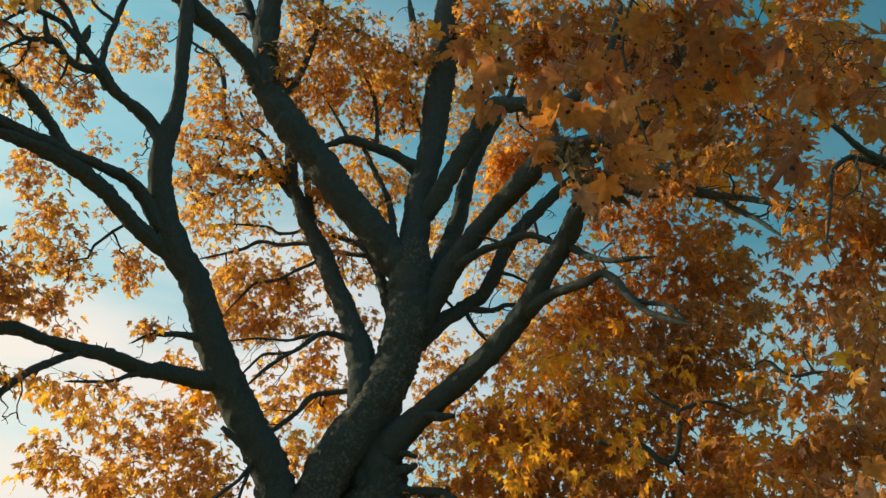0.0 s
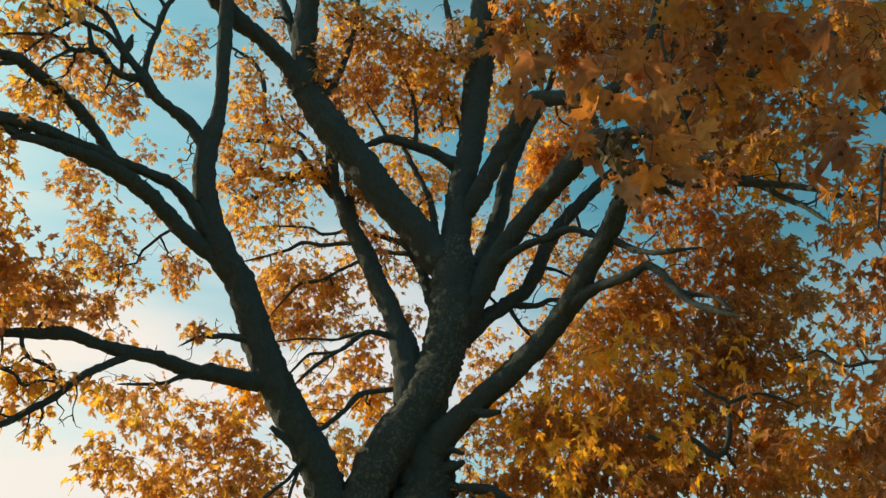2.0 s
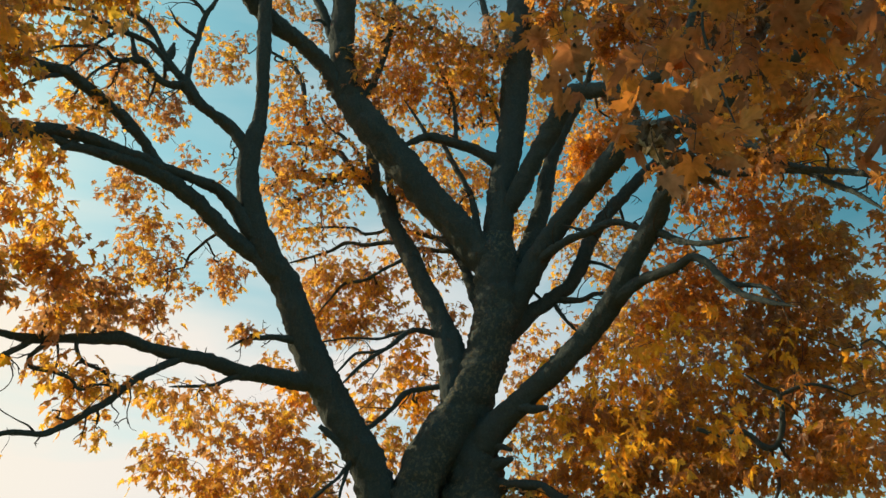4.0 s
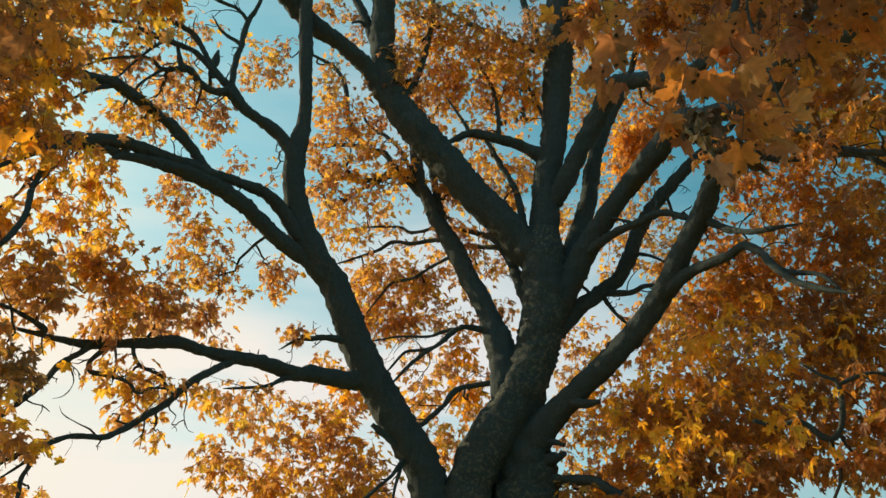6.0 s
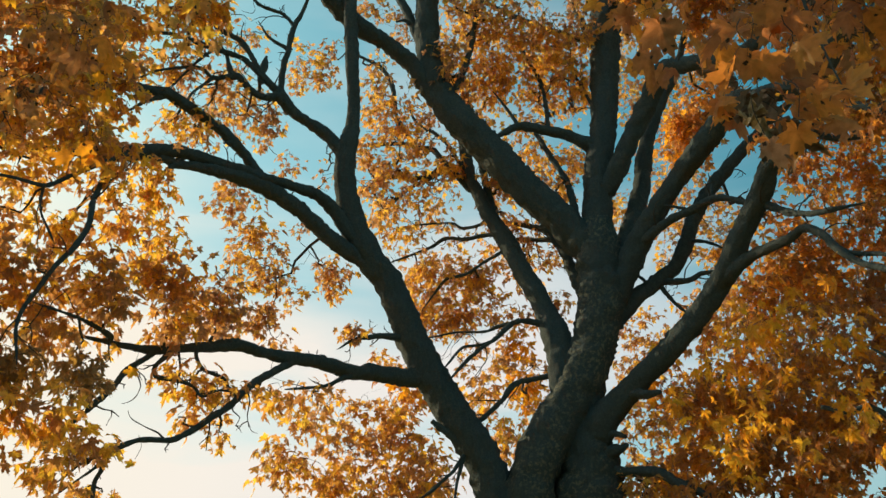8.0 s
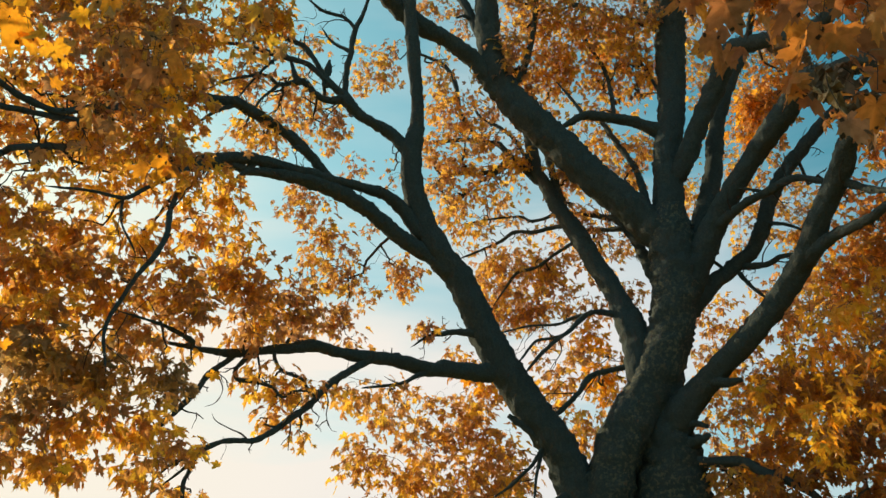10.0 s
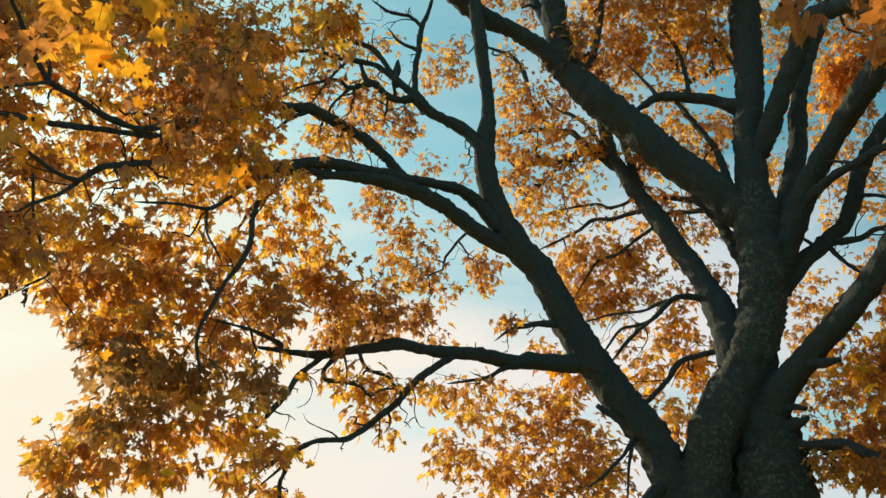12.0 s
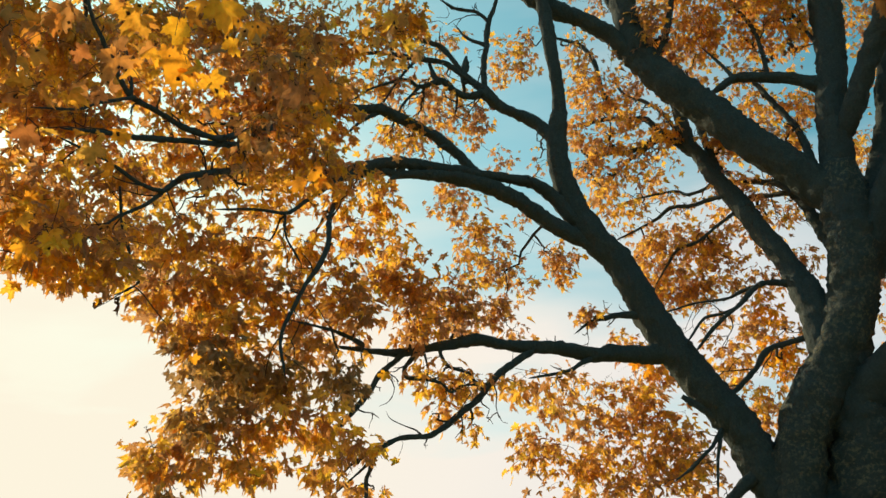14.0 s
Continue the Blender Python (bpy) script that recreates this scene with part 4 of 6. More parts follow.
def spread(centre, radii, count):
    # the mass is wide across its bough, radii = across, along, height
    c = Vector(centre)
    along = Vector((c.x, c.y, 0)).normalized()
    across = Vector((along.y, -along.x, 0))
    ends = max(1, round(count / 6))
    v = rng.normal(size=(4 * ends, 3))
    v /= np.linalg.norm(v, axis=1, keepdims=True)
    v *= rng.uniform(0, 1, (4 * ends, 1)) ** 0.42
    v *= np.array(radii)
    # the twigs keep together in uneven tufts, with gaps between
    worth = [noise.noise(Vector((c.x + p[0], c.y + p[1], 1.7 * (c.z + p[2] + 0.35 * p[0]))) * 2.9) + 0.55 * rng.normal() for p in v]
    v = v[np.argsort(worth)[-ends:]] if ends > 3 else v[:ends]
    return np.array(c) + v[:, :1] * np.array(across) + v[:, 1:2] * np.array(along) + v[:, 2:3] * np.array((0, 0, 1.0))


def twig_tree(centre, ends, slender=1.0):
    """Thin twigs from the nearest limb to every end, each joined to the nearest twig already grown."""
    bones = np.array(SKELETON)
    far = np.linalg.norm(bones[:, :3] - np.array(centre), axis=1)
    root = bones[np.argmin(far + 0.0)]
    d = np.linalg.norm(root[:3] - np.array(centre))
    verts, faces = [], []

    def add(line, sides):
        v, f = tube(line, sides)
        o = len(verts)
        verts.extend(v)
        faces.extend(tuple(i + o for i in q) for q in f)

    thick = min(root[3] * 0.75, slender * (0.004 + 0.0011 * math.sqrt(len(ends))))
    way = np.array(centre) - root[:3]
    nodes = [(*(root[:3] + way * u + (rng.normal(0, 0.07 * d, 3) - np.array((0, 0, 0.06 * d))) * (0 < u < 1)), thick * (1 - 0.5 * u)) for u in (0, 0.25, 0.5, 0.75, 1)]
    line = glide(nodes, 0.07)
    line[1:, :3] += rng.normal(0, 0.006, (len(line) - 1, 3))
    add(line, 6)
    grown = [p for p in line]
    SKELETON.extend(p for p in line[3::2])
    order = np.argsort(np.linalg.norm(ends - np.array(centre), axis=1))
    for k in order:
        e = ends[k]
        g = np.array(grown)
        h = g[np.argmin(np.linalg.norm(g[:, :3] - e, axis=1))]
        gap = np.linalg.norm(h[:3] - e)
        r = min(h[3] * 0.8, 0.0042 * slender)
        bend = (h[:3] * 0.45 + e * 0.55) + rng.normal(0, 0.10 * gap, 3) + np.array((0, 0, 0.10 * gap))
        line = glide([(*h[:3], r), (*bend, max(0.0018, r * 0.8)), (*e, 0.0014)], max(0.05, gap / 5))
        line[1:, :3] += rng.normal(0, 0.005, (len(line) - 1, 3))
        add(line, 4)
        grown.extend(line[1:])
    return verts, faces


def leaves_at(ends, count, centre, large=1.0, droop=1.5):
    """Tufts of leaves at the twigs' ends: they leave the twig all round in pairs, on stalks as long as a finger."""
    n = max(count, len(ends))
    which = np.arange(n) % len(ends)
    order = np.arange(n) // len(ends)
    out = ends[which] - np.array(centre)
    out /= np.maximum(0.05, np.linalg.norm(out, axis=1, keepdims=True))
    spin = rng.uniform(0, 2 * np.pi, len(ends))[which] + order * 2.4 + rng.normal(0, 0.35, n)
    m = turns(n, out, droop, spin)
    size = SIZE * large * rng.uniform(0.62, 1.30, n)
    stalk = rng.uniform(0.03, 0.085, n) * large
    root = ends[which] + rng.normal(0, 0.032, (n, 3)) * large
    away = np.stack([np.cos(spin), np.sin(spin), rng.uniform(-0.9, 0.5, n)], 1)
    at = root + (0.6 * away + 0.4 * m[:, :, 1]) * stalk[:, None]
    return m, size, at, root


def clump(x, y, z, across, along, height, count, tone=AMBER):
    """A mass of small twigs and leaves round (x, y, z)."""
    centre = (x, y, z)
    small = tone == AMBER   # high in the crown the leaves stay small
    count = max(3, round(count * (0.86 if small else 0.82)))
    loose = 1.25 if small else 1.05
    ends = spread(centre, (loose * across, along, loose * height), count)
    m, size, at, _ = leaves_at(ends, count, centre, 0.80 if small else 1.0, 1.9)
    verts, faces, uvs, o = [], [], [], 0
    kinds = rng.integers(0, len(SHAPES), len(at))
    slim = rng.uniform(0.62, 1.10, len(at))   # many blades have folded up along the midrib
    for k in range(len(at)):
        v, f, u = SHAPES[kinds[k]]
        verts.append((v * (size[k] * slim[k], size[k], size[k] * (1.6 - 0.6 * slim[k]))) @ m[k].T + at[k])
        faces.extend((a + o, b + o, c + o) for a, b, c in f)
        uvs.append(u)
        o += len(v)
    mesh = bpy.data.meshes.new("leaf_clump")
    mesh.from_pydata(np.vstack(verts).tolist(), [], faces)
    layer = mesh.uv_layers.new(name="UVMap")
    index = np.empty(len(mesh.loops), int)
    mesh.loops.foreach_get("vertex_index", index)
    layer.data.foreach_set("uv", np.vstack(uvs)[index].ravel())
    ob = link_part("leaf_clump", mesh, LEAVES[tone], tree, LOOKS[tone])
    ob["kind"] = "stuff"
    v, f = twig_tree(centre, ends, 1.9 if small else 1.6)
    mesh = bpy.data.meshes.new("twig_clump")
    mesh.from_pydata(v, [], f)
    twigs = new("twig_clump", mesh)
    mesh.materials.append(TWIG)
    twigs.parent = ob
    twigs["kind"] = "stuff"


LEAF_MESHES = {}
for tone in TONES:
    LEAF_MESHES[tone] = []
    for v, f, u in FINE:
        mesh = bpy.data.meshes.new("leaf")
        mesh.from_pydata((v * SIZE).tolist(), [], f)
        layer = mesh.uv_layers.new(name="UVMap")
        index = np.empty(len(mesh.loops), int)
        mesh.loops.foreach_get("vertex_index", index)
        layer.data.foreach_set("uv", u[index].ravel())
        mesh.materials.append(LEAF[tone])
        mesh.shade_smooth()
        LEAF_MESHES[tone].append(mesh)


def spray(x, y, z, across, along, height, count, tone=AMBER):
    """A hanging spray of single leaves on thin twigs."""
    centre = (x, y, z)
    ends = spread(centre, (across, along, height), count * 2)
    m, size, at, root = leaves_at(ends, count, centre, 1.25 if tone == RUSSET and x > 0 else 0.95, 3.0)
    v, f = twig_tree(centre, ends, 0.55)
    for p, q in zip(root, at):
        w, g = tube(glide([(*p, 0.0011), (*(0.5 * (p + q) + (0, 0, 0.012)), 0.0010), (*q, 0.0009)], 0.04), 4)
        f.extend(tuple(i + len(v) for i in face) for face in g)
        v.extend(w)
    mesh = bpy.data.meshes.new("twig_clump")
    mesh.from_pydata(v, [], f)
    twigs = link_part("twig_clump", mesh, TWIG, tree)
    twigs["kind"] = "stuff"
    for k in range(len(at)):
        ob = new("leaf", LEAF_MESHES[tone][rng.integers(0, len(FINE))])
        ob.parent = tree
        ob.matrix_parent_inverse = Matrix.Translation(-BASE)
        ob.matrix_basis = Matrix.Translation(at[k]) @ Matrix(m[k].tolist()).to_4x4() @ Matrix.Diagonal((size[k] / SIZE * rng.uniform(0.6, 1.05), size[k] / SIZE, size[k] / SIZE * 1.2, 1))


clump(-2.32, 4.88, 2.89, 0.12, 0.30, 0.04, 36, HONEY)
clump(-2.54, 4.11, 3.40, 0.17, 0.40, 0.10, 156, SHADED_OLIVE)
clump(-1.93, 5.66, 3.69, 0.19, 0.35, 0.10, 82, AMBER)
clump(3.09, 3.41, 3.92, 0.10, 0.40, 0.14, 109, RUST)
clump(-2.74, 4.67, 4.66, 0.16, 0.40, 0.13, 152, HONEY)
clump(-1.70, 5.97, 3.83, 0.20, 0.30, 0.08, 56, HONEY)
clump(1.53, 6.49, 2.88, 0.25, 0.40, 0.11, 165, RUST)
clump(-0.97, 6.37, 4.40, 0.10, 0.15, 0.04, 46, AMBER)
clump(-2.28, 5.65, 6.14, 0.19, 0.40, 0.13, 91, HONEY)
clump(-2.94, 4.12, 5.23, 0.22, 0.40, 0.10, 163, HONEY)
clump(-1.38, 6.29, 3.87, 0.20, 0.30, 0.09, 59, HONEY)
clump(-1.91, 5.67, 3.45, 0.06, 0.20, 0.08, 31, AMBER)
clump(-2.73, 4.68, 3.95, 0.19, 0.40, 0.12, 143, HONEY)
clump(3.16, 4.53, 3.19, 0.12, 0.40, 0.08, 23, RUST)
clump(-2.36, 4.73, 3.98, 0.12, 0.40, 0.16, 135, HONEY)
clump(-2.33, 4.75, 3.12, 0.10, 0.30, 0.08, 48, HONEY)
clump(1.18, 6.80, 3.06, 0.21, 0.40, 0.12, 127, AMBER)
clump(-2.12, 5.47, 3.50, 0.10, 0.20, 0.03, 23, HONEY)
clump(-2.34, 5.00, 5.24, 0.11, 0.30, 0.13, 86, HONEY)
clump(-2.14, 5.59, 3.81, 0.29, 0.35, 0.12, 116, HONEY)
clump(-2.45, 4.82, 4.81, 0.14, 0.40, 0.10, 86, HONEY)
clump(-3.42, 5.04, 5.81, 0.28, 0.40, 0.18, 262, HONEY)
clump(3.34, 4.10, 4.25, 0.13, 0.40, 0.07, 42, RUST)
clump(-2.68, 4.16, 4.02, 0.23, 0.40, 0.11, 198, HONEY)
clump(-2.45, 4.56, 4.18, 0.16, 0.40, 0.12, 150, HONEY)
clump(3.30, 3.53, 4.20, 0.04, 0.30, 0.08, 39, RUST)
clump(-2.83, 4.33, 4.94, 0.22, 0.40, 0.10, 145, HONEY)
clump(-2.52, 5.67, 6.97, 0.32, 0.40, 0.15, 111, HONEY)
clump(3.14, 3.97, 4.08, 0.08, 0.40, 0.04, 20, RUST)
clump(-2.77, 4.09, 3.55, 0.11, 0.30, 0.07, 63, SHADED_OLIVE)
clump(-3.02, 3.00, 3.86, 0.12, 0.40, 0.08, 103, HONEY)
clump(-3.16, 3.95, 4.76, 0.21, 0.40, 0.09, 82, HONEY)
clump(-2.73, 4.12, 5.62, 0.27, 0.40, 0.14, 266, RUST)
clump(-2.14, 5.21, 4.12, 0.18, 0.35, 0.12, 140, HONEY)
clump(-2.30, 6.01, 6.75, 0.26, 0.40, 0.18, 176, AMBER)
clump(-1.91, 5.42, 4.33, 0.19, 0.35, 0.14, 259, AMBER)
clump(-3.05, 2.63, 3.74, 0.21, 0.40, 0.08, 166, HONEY)
clump(3.44, 4.61, 3.18, 0.13, 0.40, 0.09, 51, RUST)
clump(3.14, 4.82, 4.97, 0.09, 0.20, 0.04, 48, GOLD)
clump(3.36, 4.08, 3.23, 0.04, 0.30, 0.15, 50, RUST)
clump(-3.15, 3.66, 3.99, 0.09, 0.30, 0.07, 71, HONEY)
clump(2.52, 5.42, 2.55, 0.26, 0.40, 0.11, 168, RUST)
clump(-2.47, 4.68, 5.72, 0.13, 0.30, 0.15, 152, HONEY)
clump(1.92, 6.15, 2.76, 0.28, 0.40, 0.13, 213, RUST)
clump(-2.84, 4.05, 4.38, 0.23, 0.40, 0.10, 189, HONEY)
clump(-2.58, 4.88, 6.88, 0.29, 0.40, 0.16, 226, HONEY)
clump(2.66, 6.86, 7.74, 0.32, 0.60, 0.25, 338, RUST)
clump(1.80, 6.42, 3.01, 0.20, 0.30, 0.11, 119, RUST)
clump(-2.38, 4.34, 4.90, 0.21, 0.40, 0.11, 182, HONEY)
clump(-3.18, 2.65, 4.16, 0.19, 0.40, 0.13, 186, HONEY)
clump(-3.01, 3.63, 3.65, 0.07, 0.30, 0.07, 43, HONEY)
clump(-2.32, 5.26, 5.17, 0.07, 0.30, 0.07, 39, HONEY)
clump(3.34, 5.23, 3.43, 0.19, 0.60, 0.19, 82, RUST)
clump(3.46, 4.01, 4.41, 0.13, 0.40, 0.09, 78, RUST)
clump(-2.51, 4.39, 5.85, 0.20, 0.40, 0.15, 197, HONEY)
clump(-3.08, 3.72, 4.31, 0.19, 0.40, 0.08, 117, HONEY)
clump(3.36, 4.66, 3.59, 0.09, 0.30, 0.13, 23, RUST)
clump(3.21, 3.61, 3.79, 0.07, 0.40, 0.14, 94, RUST)
clump(3.34, 3.80, 4.35, 0.08, 0.30, 0.07, 57, RUST)
clump(-3.18, 3.16, 4.40, 0.14, 0.40, 0.07, 91, HONEY)
clump(-2.74, 3.83, 3.39, 0.20, 0.40, 0.10, 182, SHADED_OLIVE)
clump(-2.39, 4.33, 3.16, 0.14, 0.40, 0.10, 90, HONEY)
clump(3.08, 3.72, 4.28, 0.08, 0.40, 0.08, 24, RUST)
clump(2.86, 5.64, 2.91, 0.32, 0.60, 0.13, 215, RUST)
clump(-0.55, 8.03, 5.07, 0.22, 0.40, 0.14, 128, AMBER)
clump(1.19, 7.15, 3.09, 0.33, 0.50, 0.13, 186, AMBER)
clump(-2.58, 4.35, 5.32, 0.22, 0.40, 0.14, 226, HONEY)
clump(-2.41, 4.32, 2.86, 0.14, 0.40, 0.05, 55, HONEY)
clump(-2.36, 4.48, 3.53, 0.11, 0.40, 0.11, 107, SHADED_OLIVE)
clump(-3.27, 2.90, 5.25, 0.24, 0.40, 0.16, 233, HONEY)
clump(-2.82, 3.92, 3.68, 0.21, 0.40, 0.11, 161, HONEY)
clump(-1.34, 6.77, 6.33, 0.18, 0.20, 0.03, 42, AMBER)
clump(-2.55, 3.97, 3.09, 0.20, 0.40, 0.10, 153, HONEY)
clump(3.07, 5.13, 2.93, 0.22, 0.60, 0.14, 143, RUST)
clump(2.67, 6.49, 8.14, 0.38, 0.40, 0.32, 579, RUST)
clump(-2.12, 6.45, 6.88, 0.33, 0.40, 0.22, 249, AMBER)
clump(3.52, 4.54, 4.67, 0.06, 0.30, 0.15, 26, RUST)
clump(-0.83, 7.31, 4.39, 0.17, 0.25, 0.06, 59, GOLD)
clump(3.12, 3.98, 3.19, 0.11, 0.40, 0.07, 36, RUST)
clump(3.18, 3.93, 3.82, 0.23, 0.50, 0.19, 139, RUST)
clump(3.12, 5.63, 3.32, 0.29, 0.60, 0.24, 375, RUST)
clump(-2.18, 5.07, 7.02, 0.29, 0.40, 0.14, 206, HONEY)
clump(-2.07, 5.24, 4.48, 0.27, 0.35, 0.18, 245, HONEY)
clump(-2.42, 5.47, 4.99, 0.11, 0.30, 0.11, 82, HONEY)
clump(2.80, 3.35, 3.18, 0.12, 0.50, 0.18, 131, RUST)
clump(2.69, 4.29, 3.31, 0.02, 0.20, 0.03, 3, GOLD)
clump(-3.84, 4.88, 5.95, 0.29, 0.40, 0.13, 176, HONEY)
clump(-2.92, 3.85, 3.98, 0.22, 0.40, 0.11, 205, HONEY)
clump(-1.94, 6.62, 6.86, 0.16, 0.30, 0.13, 101, AMBER)
clump(3.06, 4.03, 3.49, 0.15, 0.50, 0.15, 57, RUST)
clump(-2.44, 6.21, 7.67, 0.29, 0.30, 0.17, 134, AMBER)
clump(-3.31, 5.39, 6.50, 0.36, 0.40, 0.31, 537, HONEY)
clump(3.54, 4.82, 4.50, 0.11, 0.30, 0.15, 51, RUST)
clump(-3.28, 2.53, 5.12, 0.22, 0.40, 0.19, 293, HONEY)
clump(-2.81, 3.79, 3.15, 0.16, 0.40, 0.08, 121, SHADED_OLIVE)
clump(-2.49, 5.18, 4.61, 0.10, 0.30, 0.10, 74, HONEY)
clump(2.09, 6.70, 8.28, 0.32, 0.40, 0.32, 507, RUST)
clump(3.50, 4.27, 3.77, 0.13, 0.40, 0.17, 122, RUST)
clump(-2.98, 3.80, 3.49, 0.07, 0.30, 0.07, 48, SHADED_OLIVE)
clump(3.25, 4.18, 2.76, 0.08, 0.30, 0.15, 57, RUST)
clump(-0.95, 7.41, 4.55, 0.12, 0.20, 0.04, 49, AMBER)
clump(2.35, 4.48, 3.54, 0.03, 0.20, 0.02, 4, GOLD)
clump(2.67, 7.35, 7.25, 0.32, 0.50, 0.25, 305, RUST)
clump(-3.02, 3.92, 3.26, 0.07, 0.30, 0.07, 39, HONEY)
clump(-3.35, 3.79, 5.44, 0.19, 0.40, 0.10, 92, HONEY)
clump(3.38, 4.93, 2.98, 0.18, 0.40, 0.18, 110, RUST)
clump(2.25, 5.79, 2.64, 0.27, 0.40, 0.12, 182, RUST)
clump(2.91, 4.42, 2.81, 0.18, 0.50, 0.11, 112, RUST)
clump(2.91, 6.63, 7.72, 0.31, 0.40, 0.25, 294, RUST)
clump(2.37, 7.09, 4.42, 0.41, 0.60, 0.25, 336, AMBER)
clump(-3.55, 3.92, 4.07, 0.05, 0.20, 0.05, 24, HONEY)
clump(2.43, 7.19, 4.65, 0.20, 0.50, 0.26, 329, AMBER)
clump(0.41, 7.58, 4.23, 0.12, 0.30, 0.17, 76, GOLD)
clump(-2.60, 4.07, 2.87, 0.16, 0.40, 0.06, 71, HONEY)
clump(2.82, 4.20, 2.94, 0.01, 0.15, 0.02, 3, GOLD)
clump(-3.57, 3.90, 4.65, 0.13, 0.30, 0.09, 81, HONEY)
clump(3.14, 5.88, 6.94, 0.39, 0.60, 0.27, 430, RUST)
clump(2.10, 4.60, 3.74, 0.04, 0.25, 0.02, 5, GOLD)
clump(1.71, 7.04, 3.28, 0.33, 0.60, 0.18, 262, RUST)
clump(2.04, 6.47, 3.17, 0.44, 0.60, 0.16, 368, RUST)
clump(-1.79, 6.78, 6.45, 0.15, 0.20, 0.06, 43, AMBER)
clump(-1.80, 6.66, 5.14, 0.22, 0.30, 0.11, 109, AMBER)
clump(3.51, 4.84, 4.05, 0.10, 0.30, 0.19, 52, RUST)
clump(-3.01, 5.69, 7.24, 0.27, 0.40, 0.22, 240, HONEY)
clump(-0.60, 7.95, 5.32, 0.08, 0.30, 0.17, 174, AMBER)
clump(2.20, 5.93, 2.86, 0.19, 0.30, 0.10, 106, RUST)
clump(0.40, 7.69, 4.68, 0.15, 0.30, 0.15, 75, GOLD)
clump(1.50, 7.21, 3.46, 0.34, 0.60, 0.24, 412, AMBER)
clump(-2.00, 5.02, 6.97, 0.19, 0.30, 0.11, 152, HONEY)
clump(3.46, 4.30, 5.23, 0.20, 0.50, 0.15, 116, RUST)
clump(-2.04, 6.59, 5.47, 0.24, 0.35, 0.17, 173, AMBER)
clump(-0.58, 7.83, 5.57, 0.17, 0.40, 0.14, 164, AMBER)
clump(1.92, 6.87, 3.76, 0.38, 0.60, 0.23, 413, RUST)
clump(3.49, 5.14, 3.83, 0.06, 0.30, 0.20, 28, RUST)
clump(-2.16, 6.55, 5.94, 0.21, 0.30, 0.14, 155, AMBER)
clump(-1.39, 7.11, 5.39, 0.14, 0.30, 0.18, 121, AMBER)
clump(-3.75, 4.95, 6.53, 0.36, 0.40, 0.25, 452, RUST)
clump(2.98, 4.09, 2.77, 0.21, 0.50, 0.10, 127, RUST)
clump(-2.77, 3.82, 2.90, 0.13, 0.40, 0.06, 71, HONEY)
clump(2.15, 4.58, 3.43, 0.03, 0.20, 0.03, 5, GOLD)
clump(-3.52, 2.18, 4.38, 0.20, 0.40, 0.20, 282, HONEY)
clump(-3.62, 2.45, 5.14, 0.16, 0.40, 0.27, 233, HONEY)
clump(-2.87, 4.44, 6.56, 0.32, 0.40, 0.17, 315, HONEY)
clump(-2.11, 6.57, 8.06, 0.12, 0.30, 0.12, 55, AMBER)
clump(0.33, 7.68, 5.88, 0.20, 0.40, 0.17, 138, AMBER)
clump(2.81, 6.05, 3.36, 0.35, 0.60, 0.25, 382, RUST)
clump(2.52, 6.05, 3.02, 0.34, 0.60, 0.11, 244, RUST)
clump(3.42, 5.18, 5.29, 0.22, 0.50, 0.08, 64, RUST)
clump(-0.10, 7.93, 4.69, 0.13, 0.40, 0.16, 83, AMBER)
clump(3.39, 4.93, 2.76, 0.26, 0.50, 0.09, 108, RUST)
clump(2.87, 6.78, 4.75, 0.52, 0.70, 0.31, 858, RUST)
clump(2.87, 7.28, 5.55, 0.34, 0.60, 0.22, 220, RUST)
clump(3.53, 4.83, 5.27, 0.21, 0.50, 0.12, 88, RUST)
clump(-0.33, 8.01, 5.24, 0.11, 0.30, 0.14, 82, AMBER)
clump(-1.78, 6.67, 4.53, 0.11, 0.20, 0.04, 41, AMBER)
clump(3.45, 5.71, 6.47, 0.43, 0.60, 0.18, 415, RUST)
clump(0.55, 7.79, 5.66, 0.26, 0.40, 0.23, 263, AMBER)
clump(-0.80, 7.78, 4.34, 0.29, 0.50, 0.18, 199, HONEY)
clump(1.72, 7.39, 3.96, 0.25, 0.50, 0.25, 314, AMBER)
clump(3.02, 3.77, 2.92, 0.10, 0.40, 0.13, 75, RUST)
clump(-3.09, 4.00, 6.27, 0.30, 0.40, 0.16, 258, HONEY)
clump(-1.35, 7.00, 8.11, 0.12, 0.30, 0.09, 48, AMBER)
clump(1.92, 4.68, 3.62, 0.03, 0.20, 0.03, 5, GOLD)
clump(-3.33, 3.50, 5.93, 0.23, 0.40, 0.15, 201, HONEY)
clump(2.36, 4.48, 3.07, 0.02, 0.20, 0.03, 4, GOLD)
clump(0.06, 7.87, 5.53, 0.20, 0.40, 0.18, 188, AMBER)
clump(0.20, 7.99, 5.28, 0.14, 0.30, 0.09, 69, AMBER)
clump(-2.02, 6.48, 4.60, 0.18, 0.20, 0.05, 75, AMBER)
clump(-1.66, 7.05, 5.88, 0.07, 0.20, 0.07, 26, AMBER)
clump(-0.07, 7.82, 4.27, 0.15, 0.40, 0.18, 98, HONEY)
clump(2.53, 4.38, 2.80, 0.02, 0.20, 0.03, 5, GOLD)
clump(3.45, 7.15, 5.97, 0.29, 0.50, 0.17, 145, RUST)
clump(0.43, 7.81, 4.31, 0.21, 0.40, 0.21, 200, AMBER)
clump(1.97, 4.66, 3.40, 0.02, 0.20, 0.02, 4, GOLD)
clump(3.29, 6.06, 5.81, 0.26, 0.50, 0.09, 128, RUST)
